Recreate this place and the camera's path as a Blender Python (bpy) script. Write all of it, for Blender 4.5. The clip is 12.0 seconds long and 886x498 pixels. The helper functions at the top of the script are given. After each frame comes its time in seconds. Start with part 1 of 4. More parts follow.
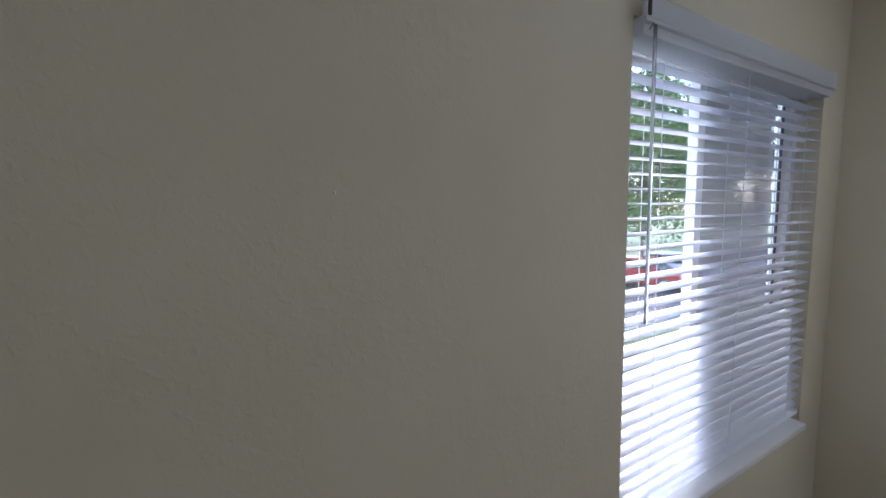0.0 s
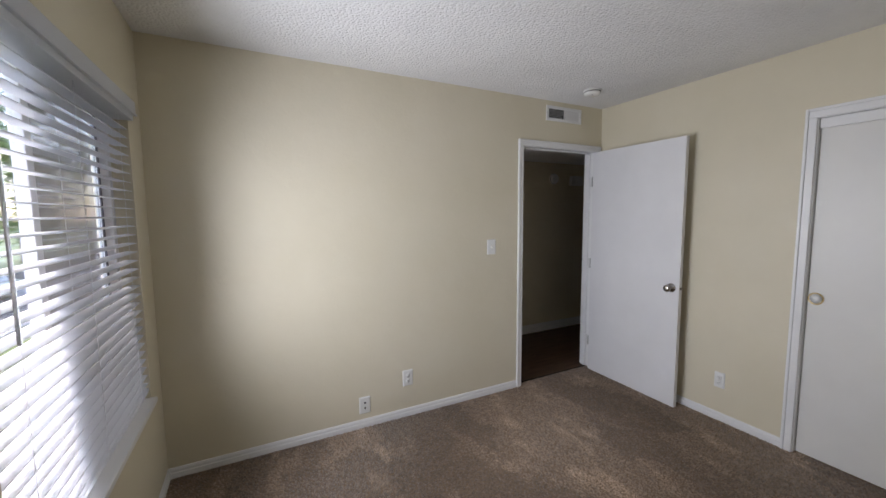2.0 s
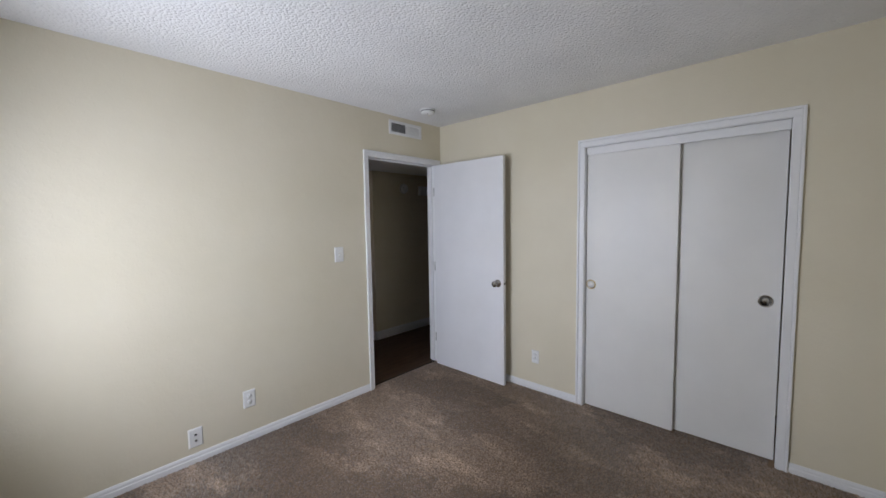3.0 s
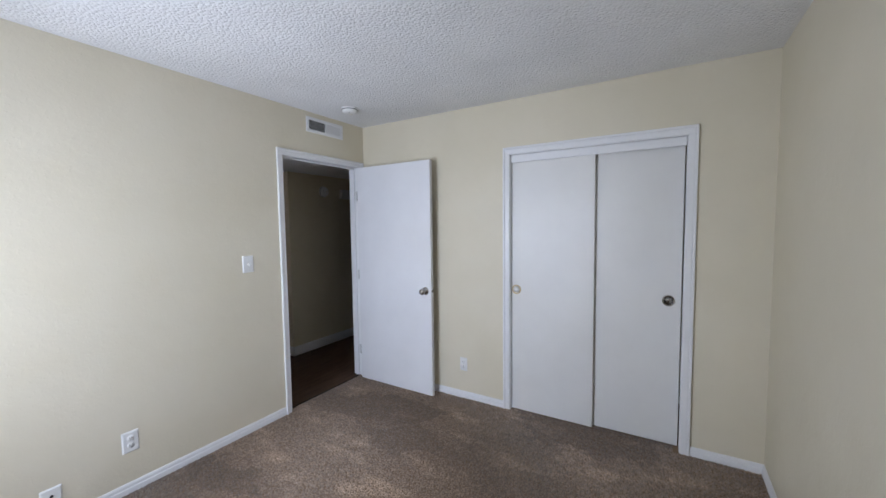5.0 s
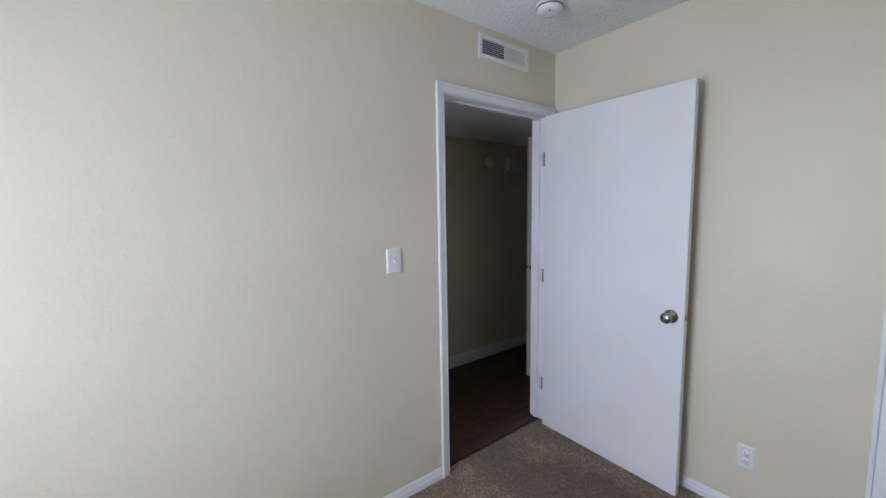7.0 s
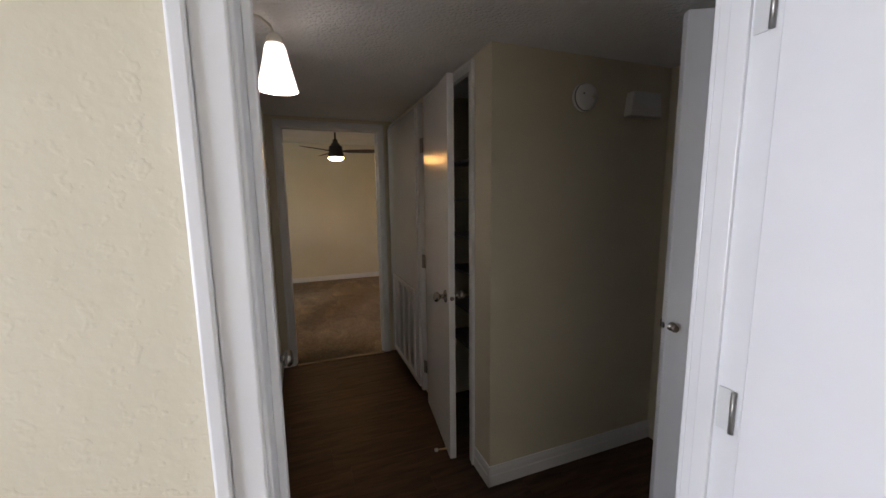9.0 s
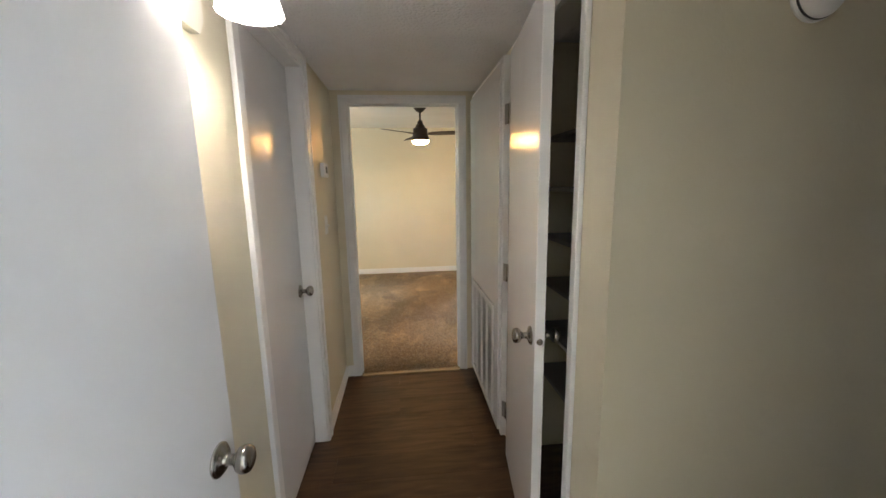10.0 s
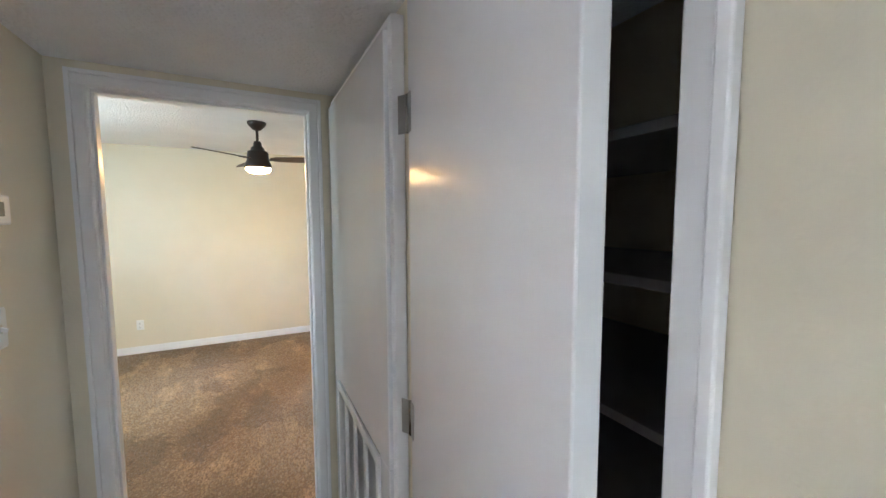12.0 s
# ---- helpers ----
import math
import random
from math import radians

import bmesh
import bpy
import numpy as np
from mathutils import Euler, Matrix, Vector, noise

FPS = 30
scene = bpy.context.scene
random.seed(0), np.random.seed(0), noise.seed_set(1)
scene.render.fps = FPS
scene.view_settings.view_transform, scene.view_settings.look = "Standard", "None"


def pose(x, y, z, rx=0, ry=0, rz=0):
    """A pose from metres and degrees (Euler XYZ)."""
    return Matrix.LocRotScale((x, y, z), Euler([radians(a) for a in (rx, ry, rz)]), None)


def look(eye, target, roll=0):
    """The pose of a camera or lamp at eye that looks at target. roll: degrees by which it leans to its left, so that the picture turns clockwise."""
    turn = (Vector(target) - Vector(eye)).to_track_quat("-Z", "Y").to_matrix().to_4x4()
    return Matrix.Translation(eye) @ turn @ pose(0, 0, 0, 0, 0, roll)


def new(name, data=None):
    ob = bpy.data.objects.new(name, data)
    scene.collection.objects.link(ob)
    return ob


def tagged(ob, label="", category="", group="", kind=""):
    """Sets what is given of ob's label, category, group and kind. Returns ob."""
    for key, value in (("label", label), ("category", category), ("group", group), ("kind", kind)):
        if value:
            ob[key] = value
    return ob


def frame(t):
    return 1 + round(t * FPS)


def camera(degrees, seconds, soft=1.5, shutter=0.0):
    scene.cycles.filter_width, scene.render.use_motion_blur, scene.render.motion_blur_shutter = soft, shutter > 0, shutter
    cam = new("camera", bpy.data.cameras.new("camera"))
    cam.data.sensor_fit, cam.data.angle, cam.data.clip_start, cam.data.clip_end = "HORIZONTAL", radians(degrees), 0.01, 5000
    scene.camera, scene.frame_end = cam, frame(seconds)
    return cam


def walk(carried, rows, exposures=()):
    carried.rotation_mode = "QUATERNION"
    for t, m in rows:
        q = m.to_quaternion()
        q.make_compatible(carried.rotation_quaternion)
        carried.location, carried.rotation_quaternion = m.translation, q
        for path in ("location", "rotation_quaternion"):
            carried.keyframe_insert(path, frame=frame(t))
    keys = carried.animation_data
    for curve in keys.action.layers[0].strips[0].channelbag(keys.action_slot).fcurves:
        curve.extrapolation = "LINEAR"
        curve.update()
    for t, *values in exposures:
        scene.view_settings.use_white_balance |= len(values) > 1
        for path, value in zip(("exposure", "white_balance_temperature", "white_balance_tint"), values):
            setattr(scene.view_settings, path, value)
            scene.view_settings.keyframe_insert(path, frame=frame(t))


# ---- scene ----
cam = camera(99.4, 12.0)
PATH = [
    (0, (0.624, -2.316, 1.524), (-1.122, -1.361, 1.326), -1.1),
    (0.5, (0.485, -2.243, 1.533), (-0.723, -0.667, 1.29), -0.9),
    (1, (0.454, -2.224, 1.541), (-0.165, -0.337, 1.305), -0.5),
    (1.5, (0.447, -2.345, 1.541), (0.712, -0.376, 1.309), -0.4),
    (2, (0.499, -2.511, 1.497), (1.397, -0.734, 1.31), -0.5),
    (2.5, (0.535, -2.606, 1.487), (1.754, -1.028, 1.325), -0.8),
    (3, (0.551, -2.68, 1.487), (2.014, -1.324, 1.337), -0.9),
    (3.5, (0.559, -2.705, 1.482), (2.22, -1.6, 1.351), -0.9),
    (5.5, (0.737, -2.44, 1.497), (2.445, -1.407, 1.367), -0.7),
    (6, (0.899, -2.203, 1.468), (2.298, -0.781, 1.325), -1.1),
    (6.5, (1.062, -1.869, 1.466), (2.302, -0.31, 1.282), -1.0),
    (8.3, (2.244, -0.836, 1.449), (3.276, 0.857, 1.192), -0.7),
    (8.5, (2.37, -0.72, 1.458), (3.343, 1.008, 1.195), -0.7),
    (9, (2.560, -0.427, 1.455), (3.265, 1.423, 1.176), -0.7),
    (9.2, (2.624, -0.29, 1.452), (3.206, 1.601, 1.163), -0.8),
    (9.3, (2.660, -0.236, 1.455), (3.178, 1.671, 1.157), -0.8),
    (9.5, (2.707, -0.124, 1.463), (3.145, 1.801, 1.141), -0.9),
    (10, (2.832, 0.163, 1.462), (3.032, 2.124, 1.122), -1.0),
    (10.5, (2.862, 0.436, 1.476), (2.885, 2.405, 1.129), -1.0),
    (11, (2.899, 0.669, 1.51), (3.153, 2.625, 1.179), -1.1),
    (11.5, (2.985, 0.9, 1.519), (3.566, 2.799, 1.278), -0.9),
    (12, (2.992, 1.079, 1.528), (3.891, 2.859, 1.368), -0.2),
]
EXPOSURES = [(0, 3.12, 5900, 22), (1.0, 2.94, 6100, 20), (2.0, 3.05, 6900, 21), (2.5, 3.14, 6800, 21), (3.5, 3.36, 6300, 20), (5.5, 3.48, 6150, 20), (6.5, 3.30, 6150, 20), (8.3, 3.47, 6400, 20), (9.0, 4.02, 6850, 22), (9.5, 5.29, 6950, 18), (10, 5.77, 6600, 14), (10.5, 5.92, 6050, 14), (12, 6.15, 5550, 14)]
walk(cam, [(t, look(eye, target, roll)) for t, eye, target, roll in PATH], EXPOSURES)


# ---- light: sky, sun and added window daylight; fixture lamps are with their fixtures ----
world = bpy.data.worlds.new("world")
scene.world = world
world.use_nodes = True
wn = world.node_tree.nodes
sky = wn.new("ShaderNodeTexSky")
sky.sky_type = "NISHITA"
sky.sun_disc = False
sky.sun_elevation = radians(55)
sky.sun_rotation = radians(-63)
world.node_tree.links.new(sky.outputs[0], wn["Background"].inputs[0])
wn["Background"].inputs[1].default_value = 0.15
sun = new("sun", bpy.data.lights.new("sun", "SUN"))
sun.data.energy, sun.data.angle, sun.data.color = 1.1, radians(25), (1.0, 0.95, 0.88)
sun.matrix_world = look((-5, 2.5, 8.0), (0, 0, 0))
# added area lamp on the room side of the blind, for the bedroom window's daylight
day = new("window_daylight", bpy.data.lights.new("window_daylight", "AREA"))
day.data.shape, day.data.size, day.data.size_y = "RECTANGLE", 1.0, 1.30
day.data.energy, day.data.spread, day.data.color = 3.3, radians(148), (0.775, 0.893, 1.0)
day.matrix_world = look((0.053, -0.91, 1.29), (2.0, -0.93, 1.29))
day_far = new("far_window_daylight", bpy.data.lights.new("far_window_daylight", "AREA"))
day_far.data.shape, day_far.data.size, day_far.data.size_y = "RECTANGLE", 0.42, 0.62
day_far.data.energy, day_far.data.color = 0.8, (0.82, 1.0, 0.96)
day_far.matrix_world = look((0.675, 3.75, 1.55), (1.9, 5.6, 1.3))


# ---- materials ----
def mat(name, base, rough=0.6, metal=0.0, spec=0.5):
    m = bpy.data.materials.new(name)
    m.use_nodes = True
    b = m.node_tree.nodes["Principled BSDF"]
    b.inputs["Base Color"].default_value = (*base, 1)
    b.inputs["Roughness"].default_value = rough
    b.inputs["Metallic"].default_value = metal
    b.inputs["Specular IOR Level"].default_value = spec
    return m


def nd(m, kind, **values):
    n = m.node_tree.nodes.new(kind)
    for k, v in values.items():
        n.inputs[k].default_value = v
    return n


def wire(m, a, b):
    m.node_tree.links.new(a, b)


def bsdf(m):
    return m.node_tree.nodes["Principled BSDF"]


def coords(m, scale=(1, 1, 1)):
    tc = nd(m, "ShaderNodeTexCoord")
    mp = nd(m, "ShaderNodeMapping")
    mp.inputs["Scale"].default_value = scale
    wire(m, tc.outputs["Object"], mp.inputs["Vector"])
    return mp.outputs[0]


def vary(m, dark, light, scale, detail=4.0, stretch=(1, 1, 1), lo=0.3, hi=0.7):
    """Colour between dark and light by noise."""
    n = nd(m, "ShaderNodeTexNoise", Scale=scale, Detail=detail, Roughness=0.6)
    wire(m, coords(m, stretch), n.inputs["Vector"])
    r = nd(m, "ShaderNodeValToRGB")
    r.color_ramp.elements[0].position, r.color_ramp.elements[1].position = lo, hi
    r.color_ramp.elements[0].color, r.color_ramp.elements[1].color = (*dark, 1), (*light, 1)
    wire(m, n.outputs[0], r.inputs[0])
    return r.outputs[0]


def mixed(m, a, b, fac, kind="MIX"):
    x = m.node_tree.nodes.new("ShaderNodeMix")
    x.data_type, x.blend_type = "RGBA", kind
    for s, v in ((6, a), (7, b), (0, fac)):
        if isinstance(v, (int, float, tuple)):
            x.inputs[s].default_value = v
        else:
            wire(m, v, x.inputs[s])
    return x.outputs[2]


def bumps(m, layers):
    """layers: (scale, detail, strength, distance) of noise, stacked."""
    last = None
    for scale, detail, strength, distance in layers:
        n = nd(m, "ShaderNodeTexNoise", Scale=scale, Detail=detail, Roughness=0.55)
        wire(m, coords(m), n.inputs["Vector"])
        b = nd(m, "ShaderNodeBump", Strength=strength, Distance=distance)
        wire(m, n.outputs[0], b.inputs["Height"])
        if last:
            wire(m, last, b.inputs["Normal"])
        last = b.outputs[0]
    wire(m, last, bsdf(m).inputs["Normal"])


def wall_paint():
    m = mat("cream_wall_paint", (0.70, 0.64, 0.50), 0.45, spec=0.35)
    c = vary(m, (0.67, 0.61, 0.465), (0.72, 0.66, 0.52), 1.3, 5)
    wire(m, c, bsdf(m).inputs["Base Color"])
    bumps(m, ((3, 2, 0.12, 0.02), (16, 3, 0.18, 0.008), (60, 3, 0.16, 0.003), (170, 2, 0.12, 0.0012)))
    soft_normal = bsdf(m).inputs["Normal"].links[0].from_socket
    flecks = vary(m, (0, 0, 0), (1, 1, 1), 55, 2, lo=0.57, hi=0.67)
    b = nd(m, "ShaderNodeBump", Strength=0.14, Distance=0.0022)
    wire(m, flecks, b.inputs["Height"])
    wire(m, soft_normal, b.inputs["Normal"])
    wire(m, b.outputs[0], bsdf(m).inputs["Normal"])
    return m


def ceiling_paint():
    m = mat("popcorn_ceiling", (0.75, 0.75, 0.74), 0.95, spec=0.1)
    c = vary(m, (0.80, 0.80, 0.80), (0.88, 0.88, 0.88), 2.0, 6)
    wire(m, c, bsdf(m).inputs["Base Color"])
    v = nd(m, "ShaderNodeTexVoronoi", Scale=72)
    wire(m, coords(m), v.inputs["Vector"])
    n = nd(m, "ShaderNodeTexNoise", Scale=50, Detail=4)
    wire(m, coords(m), n.inputs["Vector"])
    b = nd(m, "ShaderNodeBump", Strength=0.5, Distance=0.009)
    b.invert = True
    wire(m, v.outputs["Distance"], b.inputs["Height"])
    b2 = nd(m, "ShaderNodeBump", Strength=0.4, Distance=0.009)
    wire(m, n.outputs[0], b2.inputs["Height"])
    wire(m, b.outputs[0], b2.inputs["Normal"])
    wire(m, b2.outputs[0], bsdf(m).inputs["Normal"])
    return m


def carpet_pile(name, dark, light):
    """Cut pile: each tuft has its own tone, with paler brushed patches."""
    m = mat(name, light, 1.0, spec=0.05)
    geo = nd(m, "ShaderNodeNewGeometry")
    r = nd(m, "ShaderNodeValToRGB")
    r.color_ramp.elements[0].color, r.color_ramp.elements[1].color = (*dark, 1), (*light, 1)
    wire(m, geo.outputs["Random Per Island"], r.inputs[0])
    # strokes of the vacuum cleaner: irregular patches with torn edges
    warp = nd(m, "ShaderNodeTexNoise", Scale=4.6, Detail=6.0, Roughness=0.7)
    wire(m, coords(m), warp.inputs["Vector"])
    push = nd(m, "ShaderNodeVectorMath")
    push.operation = "MULTIPLY_ADD"
    push.inputs[1].default_value = (0.95, 0.95, 0.0)
    wire(m, warp.outputs["Color"], push.inputs[0])
    wire(m, coords(m, (1.9, 1.15, 1)), push.inputs[2])
    cells = nd(m, "ShaderNodeTexVoronoi", Scale=1.15)
    wire(m, push.outputs[0], cells.inputs["Vector"])
    tone = nd(m, "ShaderNodeValToRGB")
    tone.color_ramp.elements[0].position, tone.color_ramp.elements[1].position = 0.40, 0.66
    tone.color_ramp.elements[0].color, tone.color_ramp.elements[1].color = (0.86, 0.86, 0.86, 1), (1.30, 1.29, 1.27, 1)
    pick = nd(m, "ShaderNodeSeparateColor")
    wire(m, cells.outputs["Color"], pick.inputs[0])
    wire(m, pick.outputs[0], tone.inputs[0])
    wisps = vary(m, (0.9, 0.9, 0.9), (1.42, 1.41, 1.38), 3.4, 5.5, stretch=(1.5, 0.6, 1), lo=0.53, hi=0.64)
    swirl = mixed(m, tone.outputs[0], wisps, 1.0, "MULTIPLY")
    clump = vary(m, (0.86, 0.86, 0.86), (1.12, 1.12, 1.12), 22, 4)
    c = mixed(m, r.outputs[0], swirl, 1.0, "MULTIPLY")
    c = mixed(m, c, clump, 1.0, "MULTIPLY")
    wire(m, c, bsdf(m).inputs["Base Color"])
    bsdf(m).inputs["Sheen Weight"].default_value = 0.3
    bsdf(m).inputs["Sheen Roughness"].default_value = 0.6
    bumps(m, ((30, 4, 0.2, 0.01), (240, 2, 0.35, 0.006)))
    return m


def gloss_paint(name, base, rough=0.28, spec=0.5):
    m = mat(name, base, rough, spec=spec)
    c = vary(m, tuple(v * 0.95 for v in base), tuple(min(v * 1.02, 1) for v in base), 2.4, 6)
    wire(m, c, bsdf(m).inputs["Base Color"])
    bumps(m, ((9, 2, 0.03, 0.002), (140, 3, 0.08, 0.001)))
    return m


def plank_vinyl():
    m = mat("brown_plank_vinyl", (0.15, 0.1, 0.065), 0.48, spec=0.25)
    info = nd(m, "ShaderNodeObjectInfo")
    tc = nd(m, "ShaderNodeTexCoord")
    add = nd(m, "ShaderNodeVectorMath")
    scl = nd(m, "ShaderNodeVectorMath")
    scl.operation, scl.inputs[1].default_value = "SCALE", (1, 1, 1)
    comb = nd(m, "ShaderNodeCombineXYZ")
    wire(m, info.outputs["Random"], comb.inputs[0])
    wire(m, info.outputs["Random"], comb.inputs[1])
    wire(m, comb.outputs[0], scl.inputs[0])
    scl.inputs["Scale"].default_value = 37.0
    wire(m, tc.outputs["Object"], add.inputs[0])
    wire(m, scl.outputs[0], add.inputs[1])
    mp = nd(m, "ShaderNodeMapping")
    mp.inputs["Scale"].default_value = (1.6, 13, 1)
    wire(m, add.outputs[0], mp.inputs["Vector"])
    n = nd(m, "ShaderNodeTexNoise", Scale=2.2, Detail=8, Roughness=0.62, Distortion=0.6)
    wire(m, mp.outputs[0], n.inputs["Vector"])
    r = nd(m, "ShaderNodeValToRGB")
    r.color_ramp.elements[0].position, r.color_ramp.elements[1].position = 0.3, 0.72
    r.color_ramp.elements[0].color = (0.030, 0.0145, 0.008, 1)
    r.color_ramp.elements[1].color = (0.102, 0.057, 0.033, 1)
    wire(m, n.outputs[0], r.inputs[0])
    ramp = nd(m, "ShaderNodeMapRange")
    ramp.inputs["To Min"].default_value, ramp.inputs["To Max"].default_value = 0.85, 1.12
    wire(m, info.outputs["Random"], ramp.inputs["Value"])
    hue = nd(m, "ShaderNodeHueSaturation")
    wire(m, ramp.outputs[0], hue.inputs["Value"])
    wire(m, r.outputs[0], hue.inputs["Color"])
    wire(m, hue.outputs[0], bsdf(m).inputs["Base Color"])
    b = nd(m, "ShaderNodeBump", Strength=0.25, Distance=0.002)
    wire(m, n.outputs[0], b.inputs["Height"])
    wire(m, b.outputs[0], bsdf(m).inputs["Normal"])
    return m


def brushed_metal(name, base, rough):
    m = mat(name, base, rough, 1.0)
    bumps(m, ((90, 3, 0.05, 0.001),))
    return m


def clear_glass():
    m = mat("window_glass", (1, 1, 1), 0.02)
    bsdf(m).inputs["Transmission Weight"].default_value = 1.0
    bsdf(m).inputs["IOR"].default_value = 1.45
    return m


def glowing(name, colour, strength, base=(0.85, 0.85, 0.82)):
    m = mat(name, base, 0.4)
    bsdf(m).inputs["Emission Color"].default_value = (*colour, 1)
    bsdf(m).inputs["Emission Strength"].default_value = strength
    return m


PAINT = wall_paint()
CEIL = ceiling_paint()
CARPET = carpet_pile("brown_carpet", (0.175, 0.124, 0.088), (0.345, 0.252, 0.186))
# copy of the bedroom carpet with the far room's warm light in its colour
CARPET_FAR = carpet_pile("brown_carpet_warm_copy", (0.17, 0.117, 0.062), (0.30, 0.212, 0.120))
BACKING = mat("carpet_backing", (0.26, 0.182, 0.122), 1.0, spec=0.02)
WHITE = gloss_paint("white_trim_paint", (0.80, 0.80, 0.80), 0.32)
DOORWHITE = gloss_paint("white_door_paint", (0.78, 0.78, 0.79), 0.22, 0.25)
CLOSETWHITE = gloss_paint("offwhite_closet_paint", (0.74, 0.73, 0.70), 0.4)
PLASTIC = mat("white_plastic", (0.80, 0.80, 0.78), 0.35)
IVORY = mat("ivory_plastic", (0.72, 0.69, 0.60), 0.4)
SLOT = mat("dark_slot", (0.03, 0.03, 0.03), 0.7)
HINGE = mat("satin_hinge_plate", (0.36, 0.35, 0.33), 0.36, metal=0.85)
# paler, hardly metallic version of HINGE for the bedroom door's plates
HINGE_PALE = mat("pale_hinge_plate", (0.70, 0.70, 0.69), 0.42, metal=0.1)
NICKEL = brushed_metal("satin_nickel", (0.38, 0.36, 0.33), 0.25)
CHROME = brushed_metal("polished_steel", (0.42, 0.40, 0.38), 0.14)
BLIND = mat("white_blind_slat", (0.80, 0.81, 0.83), 0.4)


def let_light_through(m, colour, share):
    """Thin vinyl passes part of the light that falls on it."""
    out = m.node_tree.nodes["Material Output"]
    tr = nd(m, "ShaderNodeBsdfTranslucent", Color=(*colour, 1))
    mx = nd(m, "ShaderNodeMixShader", Fac=share)
    wire(m, bsdf(m).outputs[0], mx.inputs[1])
    wire(m, tr.outputs[0], mx.inputs[2])
    wire(m, mx.outputs[0], out.inputs["Surface"])


let_light_through(BLIND, (0.88, 0.91, 0.95), 0.5)
VINYL = mat("white_vinyl_frame", (0.78, 0.78, 0.79), 0.4)
GASKET = mat("grey_gasket", (0.16, 0.16, 0.18), 0.7)
GLASS = clear_glass()
PLANK = plank_vinyl()
SUB = mat("dark_subfloor", (0.03, 0.022, 0.016), 0.9)
# one even dark tone for the linen closet shelves
DARKSHELF = gloss_paint("dark_taupe_shelf", (0.24, 0.22, 0.20), 0.6)
BRONZE = mat("dark_bronze", (0.045, 0.035, 0.03), 0.35, 0.6)
BLADE = mat("dark_walnut_blade", (0.06, 0.035, 0.022), 0.45)
BRASS = brushed_metal("worn_brass", (0.55, 0.42, 0.22), 0.4)


# ---- mesh helpers ----
def box(bm, lo, hi, bevel=0.0, segs=1):
    r = bmesh.ops.create_cube(bm, size=1.0)
    vs = r["verts"]
    bmesh.ops.scale(bm, vec=[b - a for a, b in zip(lo, hi)], verts=vs)
    bmesh.ops.translate(bm, vec=[(a + b) / 2 for a, b in zip(lo, hi)], verts=vs)
    if bevel:
        es = list({e for v in vs for e in v.link_edges})
        bmesh.ops.bevel(bm, geom=es, offset=bevel, segments=segs, affect="EDGES", profile=0.5)
    return bm


def boxes(*items, bevel=0.0, segs=1):
    bm = bmesh.new()
    for lo, hi in items:
        box(bm, lo, hi, bevel, segs)
    return bm


def lathe(profile, segs=24, m=None):
    """A turned solid from (radius, height) pairs round z, then laid by m."""
    bm = bmesh.new()
    rings = []
    for r, h in profile:
        rings.append([bm.verts.new((r * math.cos(2 * math.pi * k / segs), r * math.sin(2 * math.pi * k / segs), h)) for k in range(segs)])
    for a, b in zip(rings, rings[1:]):
        for k in range(segs):
            bm.faces.new((a[k], a[(k + 1) % segs], b[(k + 1) % segs], b[k]))
    bm.faces.new(rings[0][::-1])
    bm.faces.new(rings[-1])
    bmesh.ops.remove_doubles(bm, verts=bm.verts, dist=1e-5)
    for f in bm.faces:
        f.smooth = True
    if m:
        bmesh.ops.transform(bm, matrix=m, verts=bm.verts)
    return bm


def tube(points, radius, segs=10):
    """A round bar along points."""
    bm = bmesh.new()
    pts = [Vector(p) for p in points]
    rings = []
    side = None
    for i, p in enumerate(pts):
        d = (pts[min(i + 1, len(pts) - 1)] - pts[max(i - 1, 0)]).normalized()
        side = (side - side.dot(d) * d).normalized() if side else d.orthogonal().normalized()
        up = d.cross(side)
        rings.append([bm.verts.new(p + radius * (math.cos(a) * side + math.sin(a) * up)) for a in [2 * math.pi * k / segs for k in range(segs)]])
    for a, b in zip(rings, rings[1:]):
        for k in range(segs):
            bm.faces.new((a[k], a[(k + 1) % segs], b[(k + 1) % segs], b[k]))
    bm.faces.new(rings[0][::-1])
    bm.faces.new(rings[-1])
    for f in bm.faces:
        f.smooth = True
    return bm


def prism(outline, depth, m=None):
    """A plate with the outline (x, z), from y = 0 to y = depth."""
    bm = bmesh.new()
    a = [bm.verts.new((x, 0, z)) for x, z in outline]
    b = [bm.verts.new((x, depth, z)) for x, z in outline]
    n = len(outline)
    bm.faces.new(a)
    bm.faces.new(b[::-1])
    for k in range(n):
        bm.faces.new((a[k], b[k], b[(k + 1) % n], a[(k + 1) % n]))
    bmesh.ops.recalc_face_normals(bm, faces=bm.faces)
    if m:
        bmesh.ops.transform(bm, matrix=m, verts=bm.verts)
    return bm


def mesh_of(name, bm, material):
    bmesh.ops.recalc_face_normals(bm, faces=bm.faces)
    me = bpy.data.meshes.new(name)
    bm.to_mesh(me)
    bm.free()
    me.materials.append(material)
    return me


def part(name, bm, material, parent=None, label=""):
    ob = new(name, mesh_of(name, bm, material))
    ob.parent = parent
    return tagged(ob, label)


def thing(name, label, category, group="", kind="", m=None):
    ob = tagged(new(name), label, category, group, kind)
    if m:
        ob.matrix_world = m
    return ob


def setting(name, bm, material, label="", category=""):
    return tagged(part(name, bm, material), label, category or name.split("_")[0], "", "structure")


# ---- walls, floors and ceilings ----
ROOM_X, ROOM_Y, ROOM_Z = 3.422, -3.09, 2.44
HALL_Z, HALL_L, HALL_R, JOG, HALL_END = 2.11, 2.348, 3.378, 1.099, 2.952
